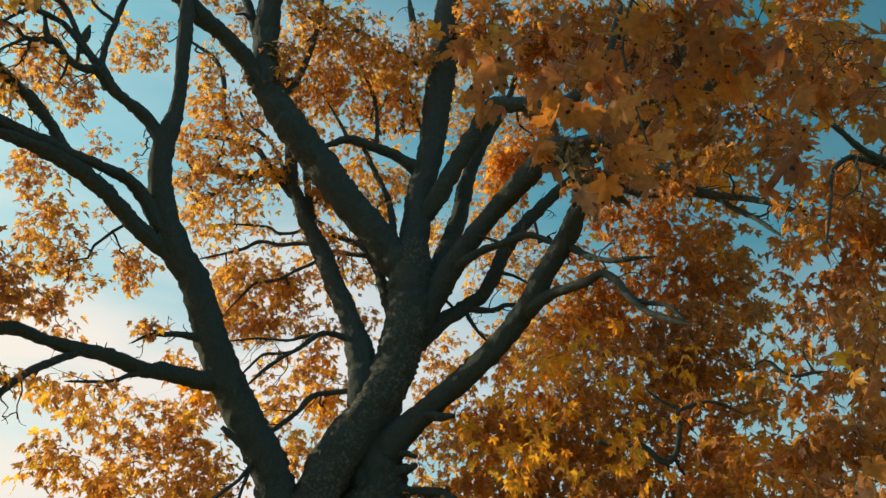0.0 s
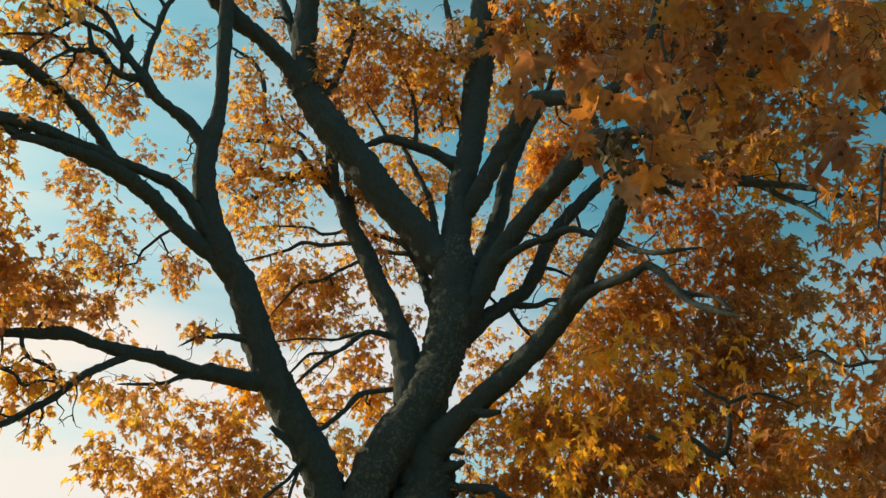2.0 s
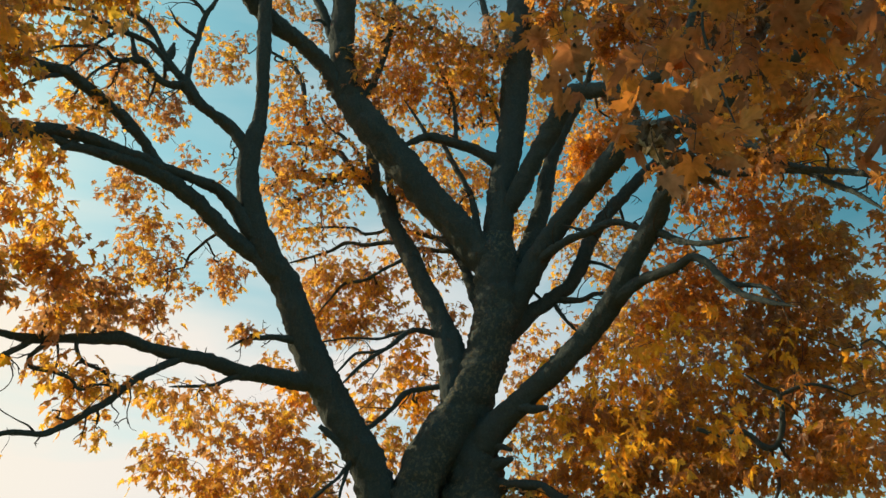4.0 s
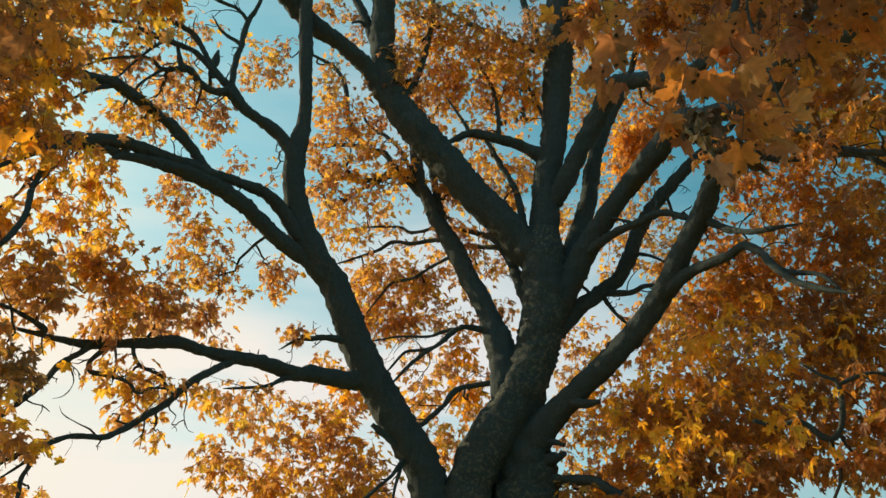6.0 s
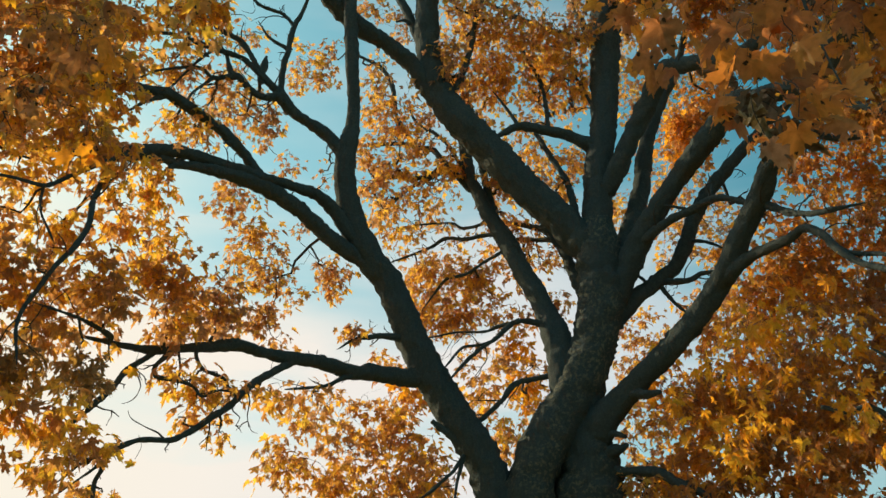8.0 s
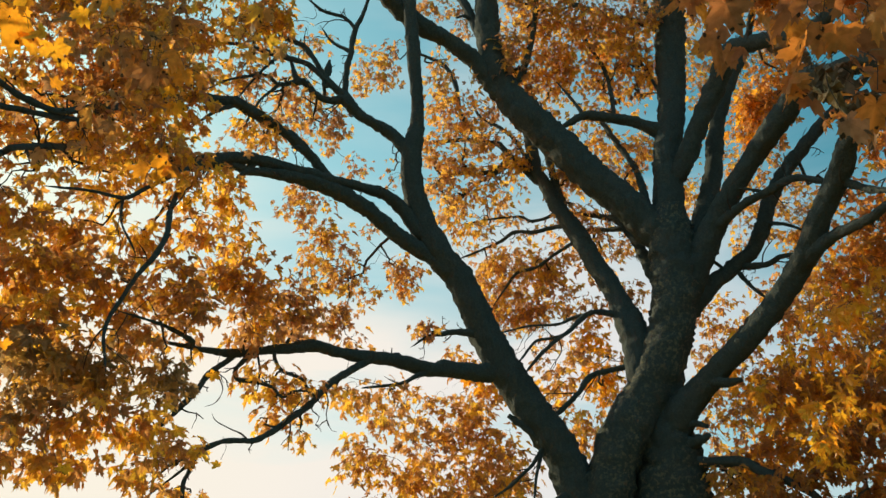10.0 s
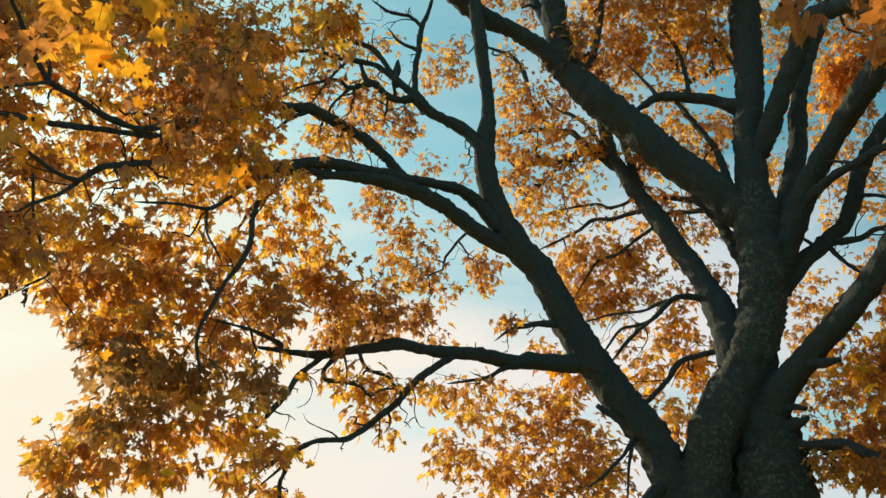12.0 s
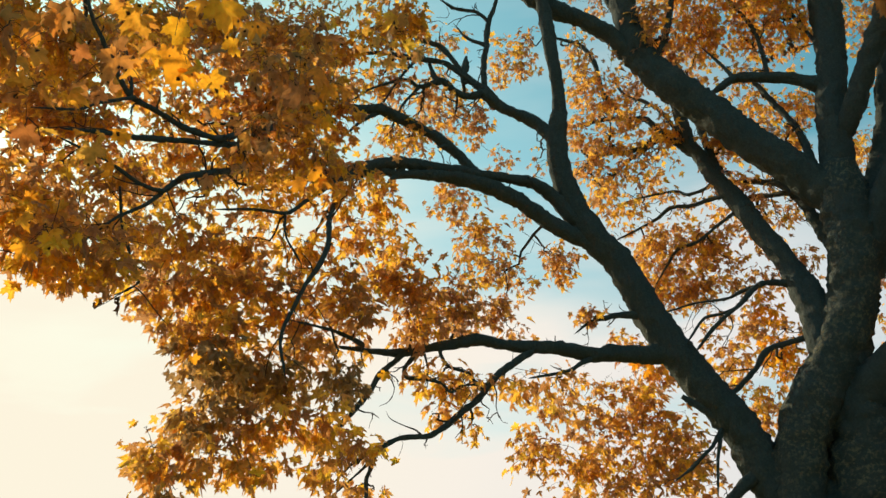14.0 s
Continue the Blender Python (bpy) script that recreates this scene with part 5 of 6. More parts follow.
clump(-3.78, 4.33, 5.18, 0.11, 0.30, 0.11, 42, HONEY)
clump(0.46, 8.03, 5.17, 0.06, 0.20, 0.04, 29, AMBER)
clump(0.25, 7.93, 4.81, 0.22, 0.40, 0.22, 175, AMBER)
clump(-3.04, 3.61, 2.96, 0.06, 0.30, 0.05, 38, HONEY)
clump(2.23, 7.74, 4.68, 0.22, 0.30, 0.22, 137, RUST)
clump(-2.98, 3.66, 2.92, 0.13, 0.40, 0.08, 94, HONEY)
clump(-2.30, 6.75, 7.46, 0.24, 0.40, 0.18, 140, AMBER)
clump(-2.24, 6.41, 4.59, 0.18, 0.20, 0.07, 63, AMBER)
clump(0.67, 7.62, 5.95, 0.21, 0.40, 0.12, 90, AMBER)
clump(0.14, 7.82, 3.89, 0.23, 0.50, 0.20, 156, HONEY)
clump(-4.08, 4.37, 5.53, 0.22, 0.40, 0.17, 189, HONEY)
clump(3.33, 5.51, 5.80, 0.39, 0.60, 0.19, 472, RUST)
clump(-1.89, 6.52, 4.74, 0.11, 0.20, 0.06, 72, AMBER)
clump(2.55, 3.26, 2.85, 0.02, 0.15, 0.03, 5, GOLD)
clump(3.54, 5.10, 5.75, 0.38, 0.60, 0.18, 479, RUST)
clump(2.64, 4.32, 2.65, 0.02, 0.20, 0.04, 6, GOLD)
clump(-1.59, 6.95, 7.84, 0.24, 0.30, 0.24, 256, AMBER)
clump(3.30, 6.45, 8.08, 0.39, 0.40, 0.32, 541, RUST)
clump(1.87, 4.70, 3.47, 0.03, 0.20, 0.03, 7, GOLD)
clump(2.42, 7.68, 4.97, 0.22, 0.50, 0.22, 187, AMBER)
clump(-4.23, 4.85, 6.06, 0.19, 0.30, 0.14, 134, HONEY)
clump(2.74, 6.08, 7.75, 0.48, 0.60, 0.23, 455, RUST)
clump(2.74, 4.25, 2.54, 0.17, 0.40, 0.07, 67, RUST)
clump(2.43, 7.92, 7.06, 0.16, 0.30, 0.16, 131, GOLD)
clump(-0.54, 7.60, 6.01, 0.41, 0.40, 0.21, 181, AMBER)
clump(2.52, 7.89, 7.07, 0.33, 0.50, 0.26, 363, RUST)
clump(2.12, 4.59, 2.70, 0.03, 0.20, 0.02, 6, GOLD)
clump(-2.94, 3.69, 2.74, 0.09, 0.30, 0.03, 35, SHADED_OLIVE)
clump(-0.34, 7.81, 5.63, 0.38, 0.40, 0.24, 531, AMBER)
clump(-0.83, 7.54, 6.45, 0.27, 0.50, 0.24, 194, AMBER)
clump(1.32, 7.71, 3.80, 0.12, 0.40, 0.23, 135, AMBER)
clump(0.78, 7.98, 5.23, 0.14, 0.40, 0.17, 141, AMBER)
clump(-3.52, 5.26, 7.36, 0.39, 0.40, 0.27, 527, HONEY)
clump(2.01, 4.64, 2.92, 0.02, 0.20, 0.04, 7, GOLD)
clump(2.37, 6.48, 3.54, 0.41, 0.60, 0.27, 529, RUST)
clump(1.70, 4.77, 3.58, 0.05, 0.20, 0.05, 16, GOLD)
clump(2.39, 7.69, 4.19, 0.27, 0.30, 0.21, 158, RUST)
clump(2.78, 6.31, 3.97, 0.47, 0.70, 0.27, 646, AMBER)
clump(3.58, 5.63, 4.04, 0.22, 0.60, 0.26, 115, RUST)
clump(-0.54, 7.80, 3.51, 0.25, 0.50, 0.17, 155, HONEY)
clump(-1.35, 7.47, 4.08, 0.28, 0.50, 0.17, 147, HONEY)
clump(-1.00, 7.76, 4.01, 0.37, 0.60, 0.20, 264, HONEY)
clump(2.82, 7.54, 5.10, 0.22, 0.50, 0.17, 126, RUST)
clump(-4.26, 4.52, 5.19, 0.17, 0.30, 0.12, 59, HONEY)
clump(1.88, 4.70, 3.11, 0.02, 0.20, 0.02, 4, GOLD)
clump(-0.19, 8.00, 5.26, 0.26, 0.40, 0.20, 324, AMBER)
clump(2.13, 8.00, 5.04, 0.17, 0.50, 0.17, 123, AMBER)
clump(1.95, 7.45, 3.68, 0.25, 0.40, 0.20, 141, RUST)
clump(-1.04, 7.34, 6.70, 0.12, 0.40, 0.25, 114, AMBER)
clump(-0.70, 7.30, 6.82, 0.30, 0.50, 0.24, 232, AMBER)
clump(-0.74, 7.38, 6.69, 0.18, 0.40, 0.12, 91, AMBER)
clump(-0.72, 7.03, 7.17, 0.28, 0.50, 0.31, 307, AMBER)
clump(3.95, 6.88, 5.90, 0.29, 0.50, 0.17, 96, RUST)
clump(1.64, 8.12, 4.81, 0.26, 0.50, 0.26, 325, AMBER)
clump(1.71, 4.76, 3.27, 0.04, 0.20, 0.03, 9, GOLD)
clump(1.71, 4.76, 2.75, 0.03, 0.20, 0.02, 7, GOLD)
clump(4.09, 4.20, 5.41, 0.21, 0.50, 0.16, 200, RUST)
clump(-0.37, 7.52, 6.53, 0.22, 0.40, 0.12, 110, AMBER)
clump(3.76, 6.86, 5.62, 0.52, 0.60, 0.20, 313, RUST)
clump(-3.99, 4.46, 4.78, 0.13, 0.30, 0.16, 76, HONEY)
clump(-0.79, 6.89, 7.33, 0.18, 0.50, 0.16, 120, AMBER)
clump(-0.53, 7.63, 6.34, 0.24, 0.40, 0.12, 119, AMBER)
clump(-0.41, 7.13, 7.07, 0.12, 0.40, 0.21, 122, AMBER)
clump(2.84, 7.29, 4.16, 0.37, 0.50, 0.26, 319, RUST)
clump(-0.69, 7.90, 3.81, 0.26, 0.50, 0.15, 144, HONEY)
clump(1.55, 4.82, 3.48, 0.05, 0.25, 0.06, 19, GOLD)
clump(-0.90, 7.77, 3.53, 0.31, 0.50, 0.15, 143, HONEY)
clump(-0.17, 7.43, 6.68, 0.12, 0.40, 0.12, 168, AMBER)
clump(2.65, 7.96, 5.92, 0.15, 0.50, 0.31, 179, AMBER)
clump(-1.72, 7.39, 4.03, 0.17, 0.40, 0.17, 88, HONEY)
clump(3.35, 6.03, 4.11, 0.42, 0.70, 0.32, 750, RUST)
clump(0.34, 7.41, 6.34, 0.14, 0.40, 0.14, 153, AMBER)
clump(1.47, 8.15, 4.41, 0.22, 0.50, 0.16, 146, AMBER)
clump(-4.16, 3.97, 5.73, 0.29, 0.40, 0.14, 208, HONEY)
clump(3.87, 5.85, 7.65, 0.68, 0.60, 0.24, 772, RUST)
clump(2.68, 8.08, 7.94, 0.29, 0.50, 0.29, 307, AMBER)
clump(3.49, 6.22, 3.08, 0.32, 0.50, 0.13, 168, RUST)
clump(-4.20, 5.76, 5.29, 0.31, 0.30, 0.25, 177, HONEY)
clump(3.39, 6.66, 5.06, 0.43, 0.60, 0.26, 360, RUST)
clump(0.52, 7.39, 6.35, 0.20, 0.40, 0.14, 176, AMBER)
clump(1.52, 4.83, 3.33, 0.03, 0.20, 0.03, 7, GOLD)
clump(3.67, 6.12, 3.79, 0.28, 0.50, 0.23, 254, RUST)
clump(-1.31, 7.71, 3.75, 0.26, 0.60, 0.23, 172, HONEY)
clump(2.76, 3.68, 2.43, 0.15, 0.40, 0.09, 76, RUST)
clump(-4.20, 4.42, 6.54, 0.35, 0.40, 0.25, 403, HONEY)
clump(-4.32, 4.30, 5.04, 0.21, 0.40, 0.21, 130, HONEY)
clump(1.52, 4.83, 3.08, 0.03, 0.20, 0.03, 9, GOLD)
clump(2.54, 7.28, 3.62, 0.36, 0.40, 0.20, 187, RUST)
clump(2.44, 8.27, 6.79, 0.27, 0.50, 0.20, 276, AMBER)
clump(3.37, 7.06, 4.71, 0.44, 0.50, 0.27, 375, AMBER)
clump(2.52, 8.25, 7.41, 0.31, 0.50, 0.31, 491, AMBER)
clump(2.19, 8.34, 6.03, 0.22, 0.50, 0.22, 156, AMBER)
clump(1.36, 4.87, 2.82, 0.02, 0.20, 0.03, 9, GOLD)
clump(2.57, 8.11, 5.94, 0.19, 0.50, 0.22, 179, AMBER)
clump(-4.55, 5.19, 5.11, 0.19, 0.30, 0.24, 118, HONEY)
clump(3.82, 5.74, 4.55, 0.16, 0.50, 0.13, 59, RUST)
clump(1.36, 4.87, 2.99, 0.06, 0.25, 0.02, 11, GOLD)
clump(-3.99, 4.76, 7.20, 0.44, 0.40, 0.32, 721, RUST)
clump(0.89, 7.43, 6.23, 0.18, 0.40, 0.18, 175, AMBER)
clump(4.11, 5.97, 7.09, 0.60, 0.60, 0.24, 682, RUST)
clump(1.22, 4.91, 3.04, 0.03, 0.20, 0.02, 9, GOLD)
clump(3.74, 6.21, 7.81, 0.31, 0.40, 0.25, 335, RUST)
clump(4.09, 4.52, 5.96, 0.38, 0.50, 0.23, 538, RUST)
clump(-4.31, 5.39, 4.71, 0.23, 0.30, 0.23, 124, HONEY)
clump(-1.17, 7.85, 3.31, 0.80, 0.60, 0.15, 374, HONEY)
clump(0.66, 7.56, 7.15, 0.22, 0.40, 0.13, 95, AMBER)
clump(1.31, 4.89, 3.32, 0.04, 0.20, 0.03, 10, GOLD)
clump(1.28, 5.57, 3.42, 0.04, 0.25, 0.04, 17, GOLD)
clump(3.65, 6.12, 4.79, 0.40, 0.70, 0.30, 669, RUST)
clump(-1.65, 7.64, 3.58, 0.31, 0.50, 0.15, 161, HONEY)
clump(0.98, 7.73, 6.86, 0.29, 0.40, 0.31, 324, AMBER)
clump(1.80, 8.55, 6.63, 0.17, 0.50, 0.27, 218, AMBER)
clump(-1.95, 7.57, 3.73, 0.28, 0.50, 0.17, 170, HONEY)
clump(-4.84, 5.24, 5.98, 0.21, 0.30, 0.21, 100, HONEY)
clump(1.28, 8.65, 9.20, 0.40, 0.30, 0.12, 192, GOLD)
clump(2.75, 7.07, 3.36, 0.40, 0.50, 0.19, 268, RUST)
clump(2.29, 8.43, 9.31, 0.24, 0.50, 0.48, 415, AMBER)
clump(3.39, 6.79, 3.98, 0.36, 0.50, 0.25, 298, RUST)
clump(2.12, 8.48, 8.41, 0.23, 0.50, 0.38, 362, AMBER)
clump(4.17, 4.75, 6.49, 0.57, 0.60, 0.20, 627, RUST)
clump(-4.62, 3.97, 5.89, 0.43, 0.40, 0.28, 636, RUST)
clump(0.86, 7.37, 7.37, 0.13, 0.40, 0.13, 79, AMBER)
clump(3.94, 6.08, 5.18, 0.20, 0.50, 0.15, 151, RUST)
clump(0.21, 7.41, 7.38, 0.26, 0.40, 0.22, 200, AMBER)
clump(-4.65, 3.94, 5.13, 0.40, 0.40, 0.26, 568, HONEY)
clump(1.09, 7.21, 7.53, 0.26, 0.40, 0.29, 288, AMBER)
clump(1.36, 7.19, 7.50, 0.10, 0.40, 0.26, 162, AMBER)
clump(-4.09, 5.55, 4.26, 0.23, 0.30, 0.23, 176, HONEY)
clump(0.35, 7.22, 7.61, 0.19, 0.40, 0.13, 128, AMBER)
clump(0.74, 7.06, 7.76, 0.39, 0.40, 0.29, 426, AMBER)
clump(3.88, 6.65, 4.71, 0.32, 0.50, 0.26, 285, AMBER)
clump(-0.07, 6.86, 7.43, 0.16, 0.50, 0.37, 566, AMBER)
clump(-4.24, 5.44, 3.77, 0.20, 0.30, 0.15, 116, HONEY)
clump(-4.51, 4.27, 7.06, 0.43, 0.40, 0.32, 704, HONEY)
clump(-0.66, 8.72, 9.86, 0.11, 0.30, 0.13, 69, AMBER)
clump(1.22, 6.97, 7.79, 0.23, 0.40, 0.32, 339, AMBER)
clump(1.38, 6.84, 7.90, 0.10, 0.40, 0.33, 215, AMBER)
clump(-1.04, 8.56, 10.11, 0.30, 0.40, 0.13, 126, AMBER)
clump(0.43, 7.14, 7.70, 0.26, 0.40, 0.26, 280, AMBER)
clump(0.14, 6.89, 7.99, 0.29, 0.40, 0.38, 452, AMBER)
clump(-1.08, 8.56, 10.17, 0.22, 0.30, 0.13, 127, AMBER)
clump(0.59, 7.00, 7.84, 0.26, 0.40, 0.20, 231, AMBER)
clump(0.04, 6.68, 8.21, 0.20, 0.40, 0.20, 155, AMBER)
clump(0.58, 6.78, 8.08, 0.39, 0.40, 0.27, 474, AMBER)
clump(-4.89, 3.82, 6.70, 0.52, 0.40, 0.36, 930, HONEY)
clump(-5.28, 4.26, 6.55, 0.41, 0.40, 0.24, 585, HONEY)
# six clumps added in the sun's path to shade the right limbs
clump(-0.97, 7.28, 6.32, 0.20, 0.30, 0.13, 90, AMBER)
clump(-0.82, 7.02, 5.97, 0.16, 0.30, 0.12, 70, AMBER)
clump(2.28, 5.04, 5.24, 0.20, 0.25, 0.12, 70, RUST)
clump(2.48, 4.76, 5.02, 0.20, 0.25, 0.12, 70, RUST)
clump(2.66, 4.50, 4.84, 0.20, 0.25, 0.12, 70, RUST)
clump(2.86, 4.26, 4.66, 0.18, 0.25, 0.12, 60, RUST)
clump(-2.82, 2.44, 3.64, 0.17, 0.35, 0.08, 60, HONEY)
clump(-2.69, 2.61, 3.60, 0.14, 0.31, 0.06, 50, HONEY)
clump(-2.62, 2.71, 3.57, 0.08, 0.23, 0.04, 24, HONEY)
clump(-2.85, 2.49, 3.54, 0.11, 0.27, 0.03, 20, GOLD)
clump(-2.75, 2.60, 3.53, 0.08, 0.23, 0.03, 14, GOLD)
clump(-2.87, 2.35, 3.67, 0.11, 0.27, 0.11, 40, GOLD)
clump(1.20, 7.30, 7.40, 0.19, 0.40, 0.19, 79, AMBER)
clump(0.85, 7.47, 7.25, 0.25, 0.40, 0.11, 57, AMBER)
clump(1.19, 7.75, 6.78, 0.11, 0.30, 0.31, 93, AMBER)
clump(0.67, 7.39, 6.33, 0.18, 0.40, 0.11, 59, AMBER)
clump(0.60, 7.69, 6.98, 0.14, 0.34, 0.09, 32, AMBER)
clump(1.11, 6.77, 8.02, 0.25, 0.40, 0.19, 100, AMBER)
clump(0.77, 7.28, 7.50, 0.12, 0.32, 0.12, 36, AMBER)
clump(0.06, 7.61, 7.12, 0.16, 0.37, 0.12, 43, AMBER)
clump(0.35, 7.55, 6.11, 0.15, 0.37, 0.09, 51, AMBER)
clump(-0.99, 8.07, 8.71, 0.17, 0.36, 0.14, 50, AMBER)
clump(2.15, 8.63, 7.72, 0.12, 0.27, 0.29, 80, AMBER)
clump(2.35, 8.92, 7.22, 0.14, 0.32, 0.14, 60, AMBER)
clump(2.72, 9.11, 6.72, 0.18, 0.37, 0.13, 60, AMBER)
clump(-2.27, 6.54, 6.00, 0.14, 0.31, 0.10, 60, AMBER)
clump(-2.04, 6.88, 5.57, 0.22, 0.43, 0.12, 100, AMBER)
clump(-2.15, 6.93, 5.42, 0.17, 0.35, 0.10, 60, AMBER)
clump(-1.81, 7.09, 5.30, 0.19, 0.39, 0.10, 70, AMBER)
clump(-1.40, 7.18, 5.31, 0.12, 0.28, 0.13, 70, AMBER)
clump(-2.65, 6.04, 6.47, 0.22, 0.43, 0.12, 80, AMBER)
clump(-2.43, 6.17, 6.42, 0.14, 0.31, 0.08, 40, AMBER)
clump(-2.56, 5.85, 6.74, 0.22, 0.43, 0.11, 70, AMBER)
clump(3.39, 6.57, 5.99, 0.29, 0.50, 0.15, 150, RUST)
clump(3.75, 6.33, 6.06, 0.29, 0.50, 0.15, 150, RUST)
clump(3.61, 6.63, 5.73, 0.23, 0.45, 0.10, 90, RUST)
clump(3.96, 6.53, 5.55, 0.23, 0.45, 0.10, 90, RUST)
clump(3.15, 6.77, 5.87, 0.17, 0.36, 0.09, 60, RUST)
clump(4.21, 6.15, 5.90, 0.23, 0.45, 0.14, 100, RUST)
# tufts in the bright gold tone stand in for sunlit leaves among the rust
clump(1.62, 5.00, 3.54, 0.04, 0.15, 0.11, 26, GOLD)
clump(1.76, 4.93, 3.58, 0.08, 0.15, 0.04, 20, GOLD)
clump(2.22, 4.77, 3.51, 0.03, 0.15, 0.04, 8, GOLD)
clump(2.16, 4.84, 3.40, 0.04, 0.15, 0.03, 9, GOLD)
clump(2.12, 4.96, 3.11, 0.04, 0.15, 0.04, 14, GOLD)
clump(2.29, 4.87, 3.15, 0.03, 0.15, 0.03, 6, GOLD)
clump(1.50, 5.20, 3.06, 0.04, 0.15, 0.03, 12, GOLD)
clump(1.49, 5.24, 2.89, 0.03, 0.15, 0.08, 20, GOLD)
clump(1.71, 5.15, 2.98, 0.05, 0.15, 0.03, 10, GOLD)
clump(1.61, 5.17, 3.03, 0.04, 0.15, 0.04, 12, GOLD)
clump(2.14, 5.00, 2.93, 0.03, 0.15, 0.08, 14, GOLD)
clump(2.81, 4.66, 2.91, 0.03, 0.15, 0.07, 11, GOLD)
clump(2.89, 4.66, 2.75, 0.03, 0.15, 0.07, 11, GOLD)
clump(2.97, 4.57, 2.88, 0.03, 0.15, 0.04, 9, GOLD)
clump(2.50, 4.67, 3.42, 0.03, 0.15, 0.06, 9, GOLD)
clump(1.47, 5.10, 3.37, 0.04, 0.15, 0.04, 14, GOLD)
clump(1.53, 5.26, 2.78, 0.04, 0.15, 0.03, 12, GOLD)
clump(1.89, 4.78, 3.81, 0.05, 0.15, 0.03, 10, GOLD)
clump(1.64, 5.08, 3.28, 0.04, 0.15, 0.03, 8, GOLD)
clump(1.41, 7.12, 4.11, 0.06, 0.15, 0.09, 26, GOLD)
clump(1.46, 7.20, 3.85, 0.05, 0.15, 0.07, 20, GOLD)
clump(1.59, 7.05, 4.21, 0.07, 0.15, 0.05, 16, GOLD)
clump(1.54, 7.15, 3.96, 0.04, 0.15, 0.06, 12, GOLD)
spray(0.82, 1.92, 3.14, 0.03, 0.12, 0.03, 4, RUSSET)
spray(0.775, 1.91, 3.06, 0.02, 0.10, 0.02, 3, RUSSET)
spray(1.01, 1.95, 3.21, 0.03, 0.15, 0.03, 2, RUSSET)
spray(0.98, 1.97, 3.07, 0.02, 0.15, 0.02, 2, RUSSET)
spray(0.90, 1.78, 3.13, 0.03, 0.20, 0.04, 5, RUSSET)
spray(1.13, 2.00, 3.42, 0.05, 0.20, 0.05, 8, RUSSET)
spray(0.97, 2.03, 3.43, 0.03, 0.15, 0.03, 5, RUSSET)
spray(1.48, 1.49, 2.97, 0.04, 0.20, 0.04, 6, RUSSET)
spray(1.73, 1.51, 3.11, 0.08, 0.30, 0.10, 16, RUSSET)
spray(1.60, 2.05, 2.13, 0.02, 0.20, 0.04, 3, RUSSET)
spray(1.53, 1.58, 3.22, 0.08, 0.25, 0.06, 15, RUSSET)
spray(-2.10, 1.85, 3.09, 0.05, 0.15, 0.02, 8, GOLD)
spray(1.22, 2.07, 3.31, 0.05, 0.20, 0.03, 6, RUSSET)
spray(0.77, 1.74, 2.94, 0.02, 0.15, 0.03, 4, RUSSET)
spray(1.25, 2.05, 3.42, 0.04, 0.15, 0.04, 5, RUSSET)
spray(0.91, 2.11, 3.40, 0.02, 0.15, 0.03, 2, RUSSET)
spray(1.68, 1.98, 2.53, 0.02, 0.20, 0.08, 5, RUSSET)
spray(1.17, 2.09, 3.69, 0.12, 0.25, 0.06, 16, RUSSET)
spray(0.80, 1.78, 2.78, 0.02, 0.10, 0.02, 2, RUSSET)
spray(1.36, 1.98, 3.60, 0.14, 0.25, 0.06, 20, RUSSET)
spray(1.39, 1.71, 2.96, 0.02, 0.20, 0.05, 5, RUSSET)
spray(0.87, 2.24, 3.42, 0.02, 0.15, 0.02, 2, RUSSET)
spray(1.54, 1.84, 3.49, 0.11, 0.25, 0.07, 18, RUSSET)
spray(-1.89, 1.32, 3.39, 0.05, 0.20, 0.13, 12, RUSSET)
spray(0.72, 2.18, 3.54, 0.04, 0.20, 0.03, 5, RUSSET)
spray(1.48, 2.02, 3.46, 0.06, 0.20, 0.02, 4, RUSSET)
spray(-1.25, 2.84, 4.57, 0.10, 0.20, 0.05, 21, HONEY)
spray(1.57, 1.82, 3.23, 0.05, 0.20, 0.03, 5, RUSSET)
spray(-1.78, 1.45, 3.60, 0.07, 0.20, 0.04, 8, RUSSET)
spray(1.03, 2.28, 3.73, 0.08, 0.25, 0.06, 12, RUSSET)
spray(1.40, 2.19, 3.63, 0.09, 0.20, 0.04, 9, RUSSET)
spray(1.53, 1.98, 3.51, 0.10, 0.20, 0.06, 12, RUSSET)
spray(0.82, 2.47, 4.04, 0.07, 0.25, 0.05, 12, RUSSET)
spray(-1.79, 1.28, 3.41, 0.06, 0.15, 0.08, 12, RUST)
spray(-1.72, 1.37, 3.30, 0.04, 0.15, 0.03, 6, RUSSET)
spray(0.74, 2.49, 3.93, 0.03, 0.20, 0.05, 5, RUSSET)
spray(-1.71, 1.68, 3.80, 0.03, 0.20, 0.03, 9, RUST)
spray(0.99, 2.40, 3.87, 0.07, 0.25, 0.07, 11, RUSSET)
spray(-1.50, 2.60, 4.43, 0.10, 0.20, 0.04, 19, RUST)
spray(-2.20, 2.04, 3.63, 0.03, 0.20, 0.03, 6, GOLD)
spray(-1.52, 1.45, 3.38, 0.03, 0.15, 0.04, 10, RUST)
spray(-1.54, 1.84, 3.92, 0.04, 0.12, 0.02, 5, GOLD)
spray(-1.71, 2.47, 4.23, 0.09, 0.20, 0.06, 23, HONEY)
spray(-1.54, 1.71, 3.57, 0.02, 0.08, 0.02, 3, GOLD)
spray(-1.58, 2.55, 4.18, 0.06, 0.20, 0.06, 18, RUST)
spray(-1.41, 1.82, 3.83, 0.02, 0.12, 0.02, 4, GOLD)
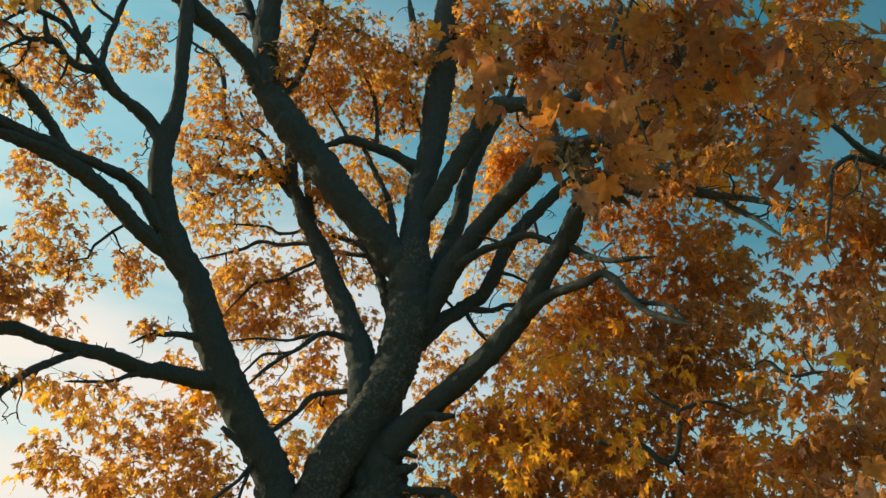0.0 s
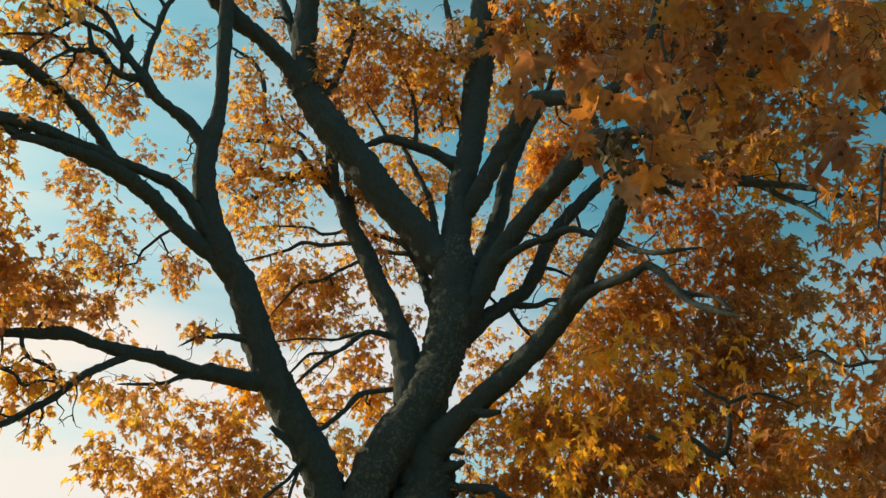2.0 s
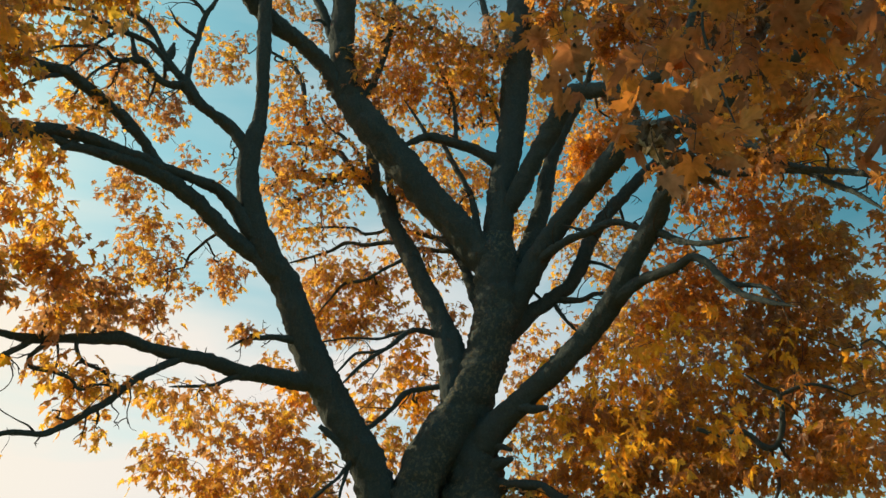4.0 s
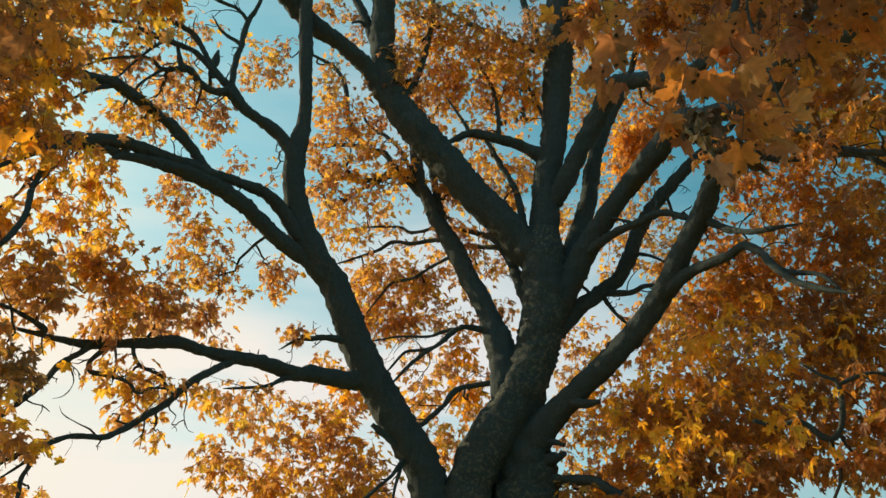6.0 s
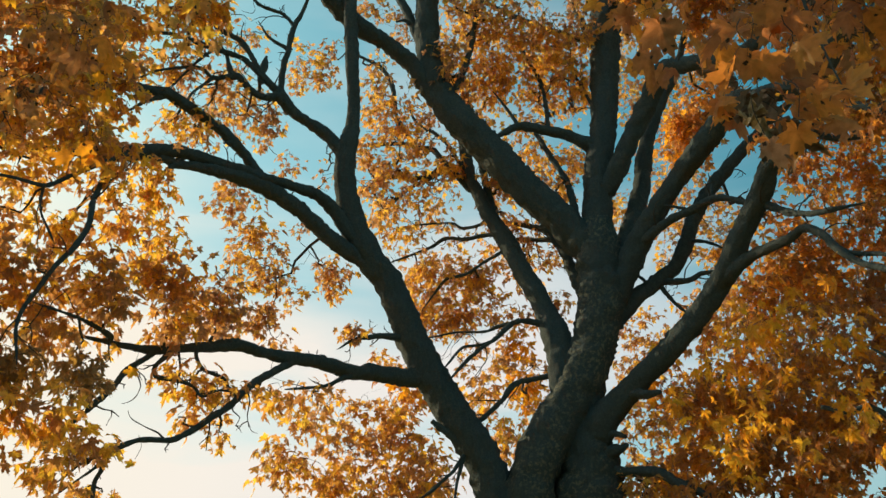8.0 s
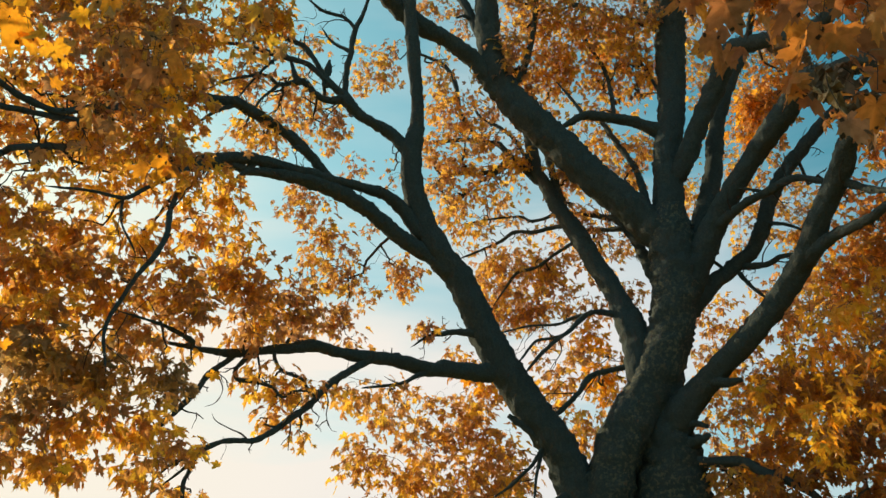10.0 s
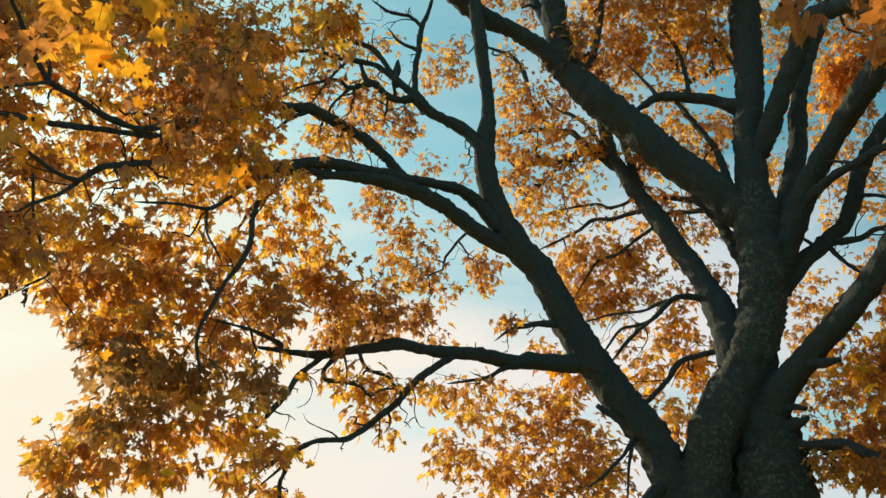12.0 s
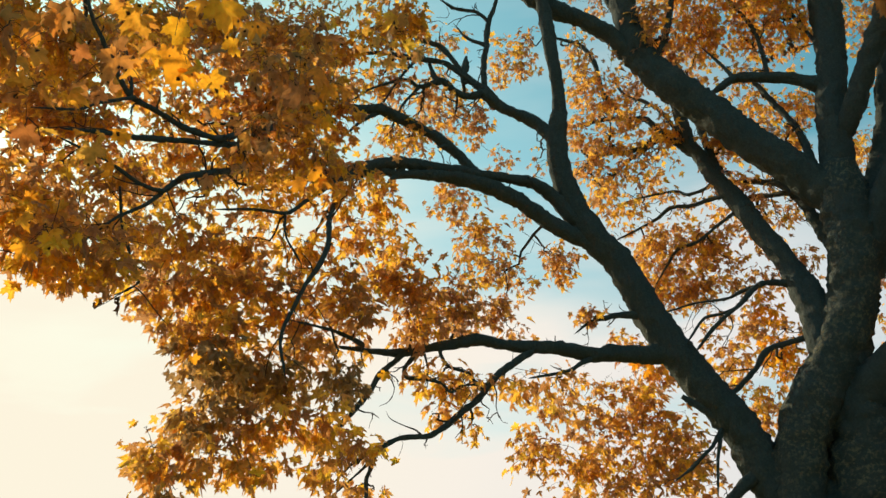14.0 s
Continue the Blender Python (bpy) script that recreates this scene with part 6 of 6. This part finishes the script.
spray(-1.62, 2.04, 3.73, 0.02, 0.12, 0.03, 3, GOLD)
spray(-1.40, 2.54, 4.01, 0.03, 0.15, 0.03, 8, GOLD)
spray(-1.84, 2.50, 3.70, 0.03, 0.12, 0.02, 5, HONEY)
spray(-1.64, 2.39, 3.83, 0.03, 0.12, 0.03, 10, RUST)
spray(-1.68, 2.36, 3.74, 0.04, 0.12, 0.03, 12, HONEY)
spray(-1.53, 2.69, 3.70, 0.03, 0.12, 0.02, 6, GOLD)

# withered leaves that hang on, crumpled and dark
def dry_material(name, colour):
    m, (node, join, maths, blend, ramp) = material(name)
    where = node("ShaderNodeNewGeometry")
    crumple = node("ShaderNodeTexNoise", in_2=70.0, in_3=4.0)
    join(where, 0, crumple, 0)
    base = ramp(crumple, 0, [(0.3, tuple(0.5 * c for c in colour)), (0.7, colour)])
    face = node("ShaderNodeBsdfPrincipled")
    face.inputs["Roughness"].default_value = 0.8
    join(base, 0, face, 0)
    join(face, 0, node("ShaderNodeOutputMaterial"), 0)
    return m


BROWN, DRY = dry_material("withered_leaf", (0.24, 0.15, 0.095)), dry_material("dry_curled_leaf", (0.52, 0.38, 0.22))


def withered(x, y, z, size, count, look_like=BROWN):
    for k in range(count):
        v, f, u = FINE[rng.integers(0, len(FINE))]
        w = v.copy()
        roll = rng.uniform(4.0, 8.0)
        w[:, 0], w[:, 2] = np.sin(w[:, 0] * roll) / roll, w[:, 2] + (1 - np.cos(w[:, 0] * roll)) / roll
        w += rng.normal(0, 0.055, w.shape)
        m = turns(1, np.zeros((1, 3)), 5.0)[0]
        at = np.array((x, y, z)) + rng.normal(0, 0.5 * size, 3) * (count > 1)
        at[2] += 0.5 * size * (count == 1)
        mesh = bpy.data.meshes.new("withered_leaf")
        mesh.from_pydata((w * size @ m.T + at).tolist(), [], f)
        link_part("withered_leaf", mesh, look_like, tree, "curled dry brown leaf")


def hanging_leaf(x, y, z, size, tone, roll):
    """One broad leaf that hangs tip down on its long stalk, turned to the open side of the crown."""
    out = Vector((-x, -y, 0)).normalized() * 0.8 + Vector((0.0, 0.0, -0.45)) + Vector(rng.normal(0, 0.18, 3))
    out.normalize()
    side = Vector((0, 0, 1)).cross(out).normalized()
    way = Matrix.Rotation(radians(roll), 3, out) @ out.cross(side).normalized() * -1
    right = way.cross(out)
    m = Matrix((right, way, out)).transposed()
    ob = new("leaf", LEAF_MESHES[tone][rng.integers(0, len(FINE))])
    ob.parent = tree
    ob.matrix_parent_inverse = Matrix.Translation(-BASE)
    ob.matrix_basis = Matrix.Translation(Vector((x, y, z)) - way * 0.4 * size) @ m.to_4x4() @ Matrix.Scale(0.76 * size / (0.92 * SIZE), 4)
    top = Vector((x, y, z)) - way * 0.40 * size
    stalk = glide([(*top, 0.0012), (*(top - way * 0.05 + Vector((0, 0, 0.02))), 0.0012), (*(top + Vector((0, 0.01, 0.12))), 0.0015)], 0.02)
    v, f = tube(stalk, 5)
    mesh = bpy.data.meshes.new("leaf_stalk")
    mesh.from_pydata(v, [], f)
    link_part("leaf_stalk", mesh, TWIG, tree)


withered(1.12, 7.01, 7.03, 0.065, 12)
withered(0.93, 7.04, 6.99, 0.070, 3)
withered(-3.06, 3.23, 3.67, 0.085, 3)
withered(0.81, 1.83, 2.90, 0.130, 6)
withered(0.78, 2.22, 3.39, 0.100, 2)
withered(1.31, 2.13, 3.65, 0.120, 5)
withered(0.70, 1.76, 2.82, 0.120, 1, DRY)
hanging_leaf(0.73, 1.70, 2.72, 0.116, AMBER, 8)
hanging_leaf(0.76, 1.63, 2.70, 0.124, RUSSET, -12)
hanging_leaf(0.75, 1.75, 3.02, 0.151, RUSSET, -25)
hanging_leaf(0.77, 1.68, 2.95, 0.146, RUSSET, 20)
hanging_leaf(0.85, 1.75, 3.19, 0.169, RUSSET, 5)
hanging_leaf(0.64, 2.00, 3.38, 0.203, RUSSET, 0)
hanging_leaf(0.93, 1.77, 3.18, 0.171, RUSSET, 35)
hanging_leaf(1.06, 1.81, 3.42, 0.205, RUSSET, -30)
hanging_leaf(1.27, 1.80, 3.37, 0.199, RUSSET, 20)
hanging_leaf(1.53, 1.98, 2.08, 0.137, RUSSET, 0)
hanging_leaf(1.79, 2.28, 2.51, 0.143, GOLD, 10)
hanging_leaf(1.88, 2.34, 3.28, 0.111, AMBER, -20)
hanging_leaf(-1.54, 1.71, 3.57, 0.213, GOLD, -8)
hanging_leaf(-1.36, 1.73, 3.72, 0.215, GOLD, 12)
hanging_leaf(-1.63, 1.62, 3.69, 0.177, RUST, -30)
hanging_leaf(-1.59, 1.80, 3.79, 0.174, GOLD, 20)
hanging_leaf(-1.55, 1.96, 3.65, 0.163, GOLD, 25)
hanging_leaf(-1.35, 2.45, 3.92, 0.159, GOLD, -15)
hanging_leaf(-1.48, 2.61, 3.62, 0.134, GOLD, 10)
hanging_leaf(-2.02, 1.79, 3.03, 0.105, GOLD, -10)
hanging_leaf(-2.11, 1.99, 3.54, 0.152, AMBER, 15)
hanging_leaf(-1.46, 2.39, 3.89, 0.170, RUST, 0)
hanging_leaf(-1.85, 1.53, 3.72, 0.183, RUST, 30)
hanging_leaf(-1.16, 2.77, 4.51, 0.168, RUST, -20)
hanging_leaf(-1.67, 2.37, 4.30, 0.173, AMBER, 5)
hanging_leaf(-2.11, 2.13, 3.71, 0.123, GOLD, 25)
hanging_leaf(-1.62, 3.55, 3.06, 0.101, GOLD, -15)
hanging_leaf(-2.39, 3.08, 3.13, 0.090, GOLD, 20)
hanging_leaf(-2.13, 3.27, 2.60, 0.108, GOLD, 0)
hanging_leaf(-1.74, 3.93, 2.74, 0.090, GOLD, -20)

# the crown goes on overhead; unseen clumps to the side of the sun add shade
for k in range(56):
    a, lift, far = radians(rng.uniform(-84, -59)), radians(rng.uniform(26, 56)), rng.uniform(2.8, 6.5)
    clump(far * math.sin(a), far * math.cos(a), EYE + far * math.tan(lift), 0.45, 0.45, 0.32, 170, RUST)
for k in range(230):
    u, a, r = rng.uniform(), rng.uniform(0, 2 * math.pi), 7.6 * math.sqrt(rng.uniform(0.05, 1.0))
    x, y = 0.3 + r * math.cos(a), 6.6 + r * math.sin(a)
    z = 4.2 + 7.6 * math.sqrt(max(0.0, 1 - (r / 8.2) ** 2)) * (0.45 + 0.55 * u)
    steep = math.degrees(math.atan2(z - EYE, math.hypot(x, y)))
    aside = math.degrees(math.atan2(x, y))
    # those far aside are out of view, added to hold off the sun
    if steep > 60 or (aside < -66 and steep > 46):
        clump(x, y, z, 0.75, 0.75, 0.45, 95)
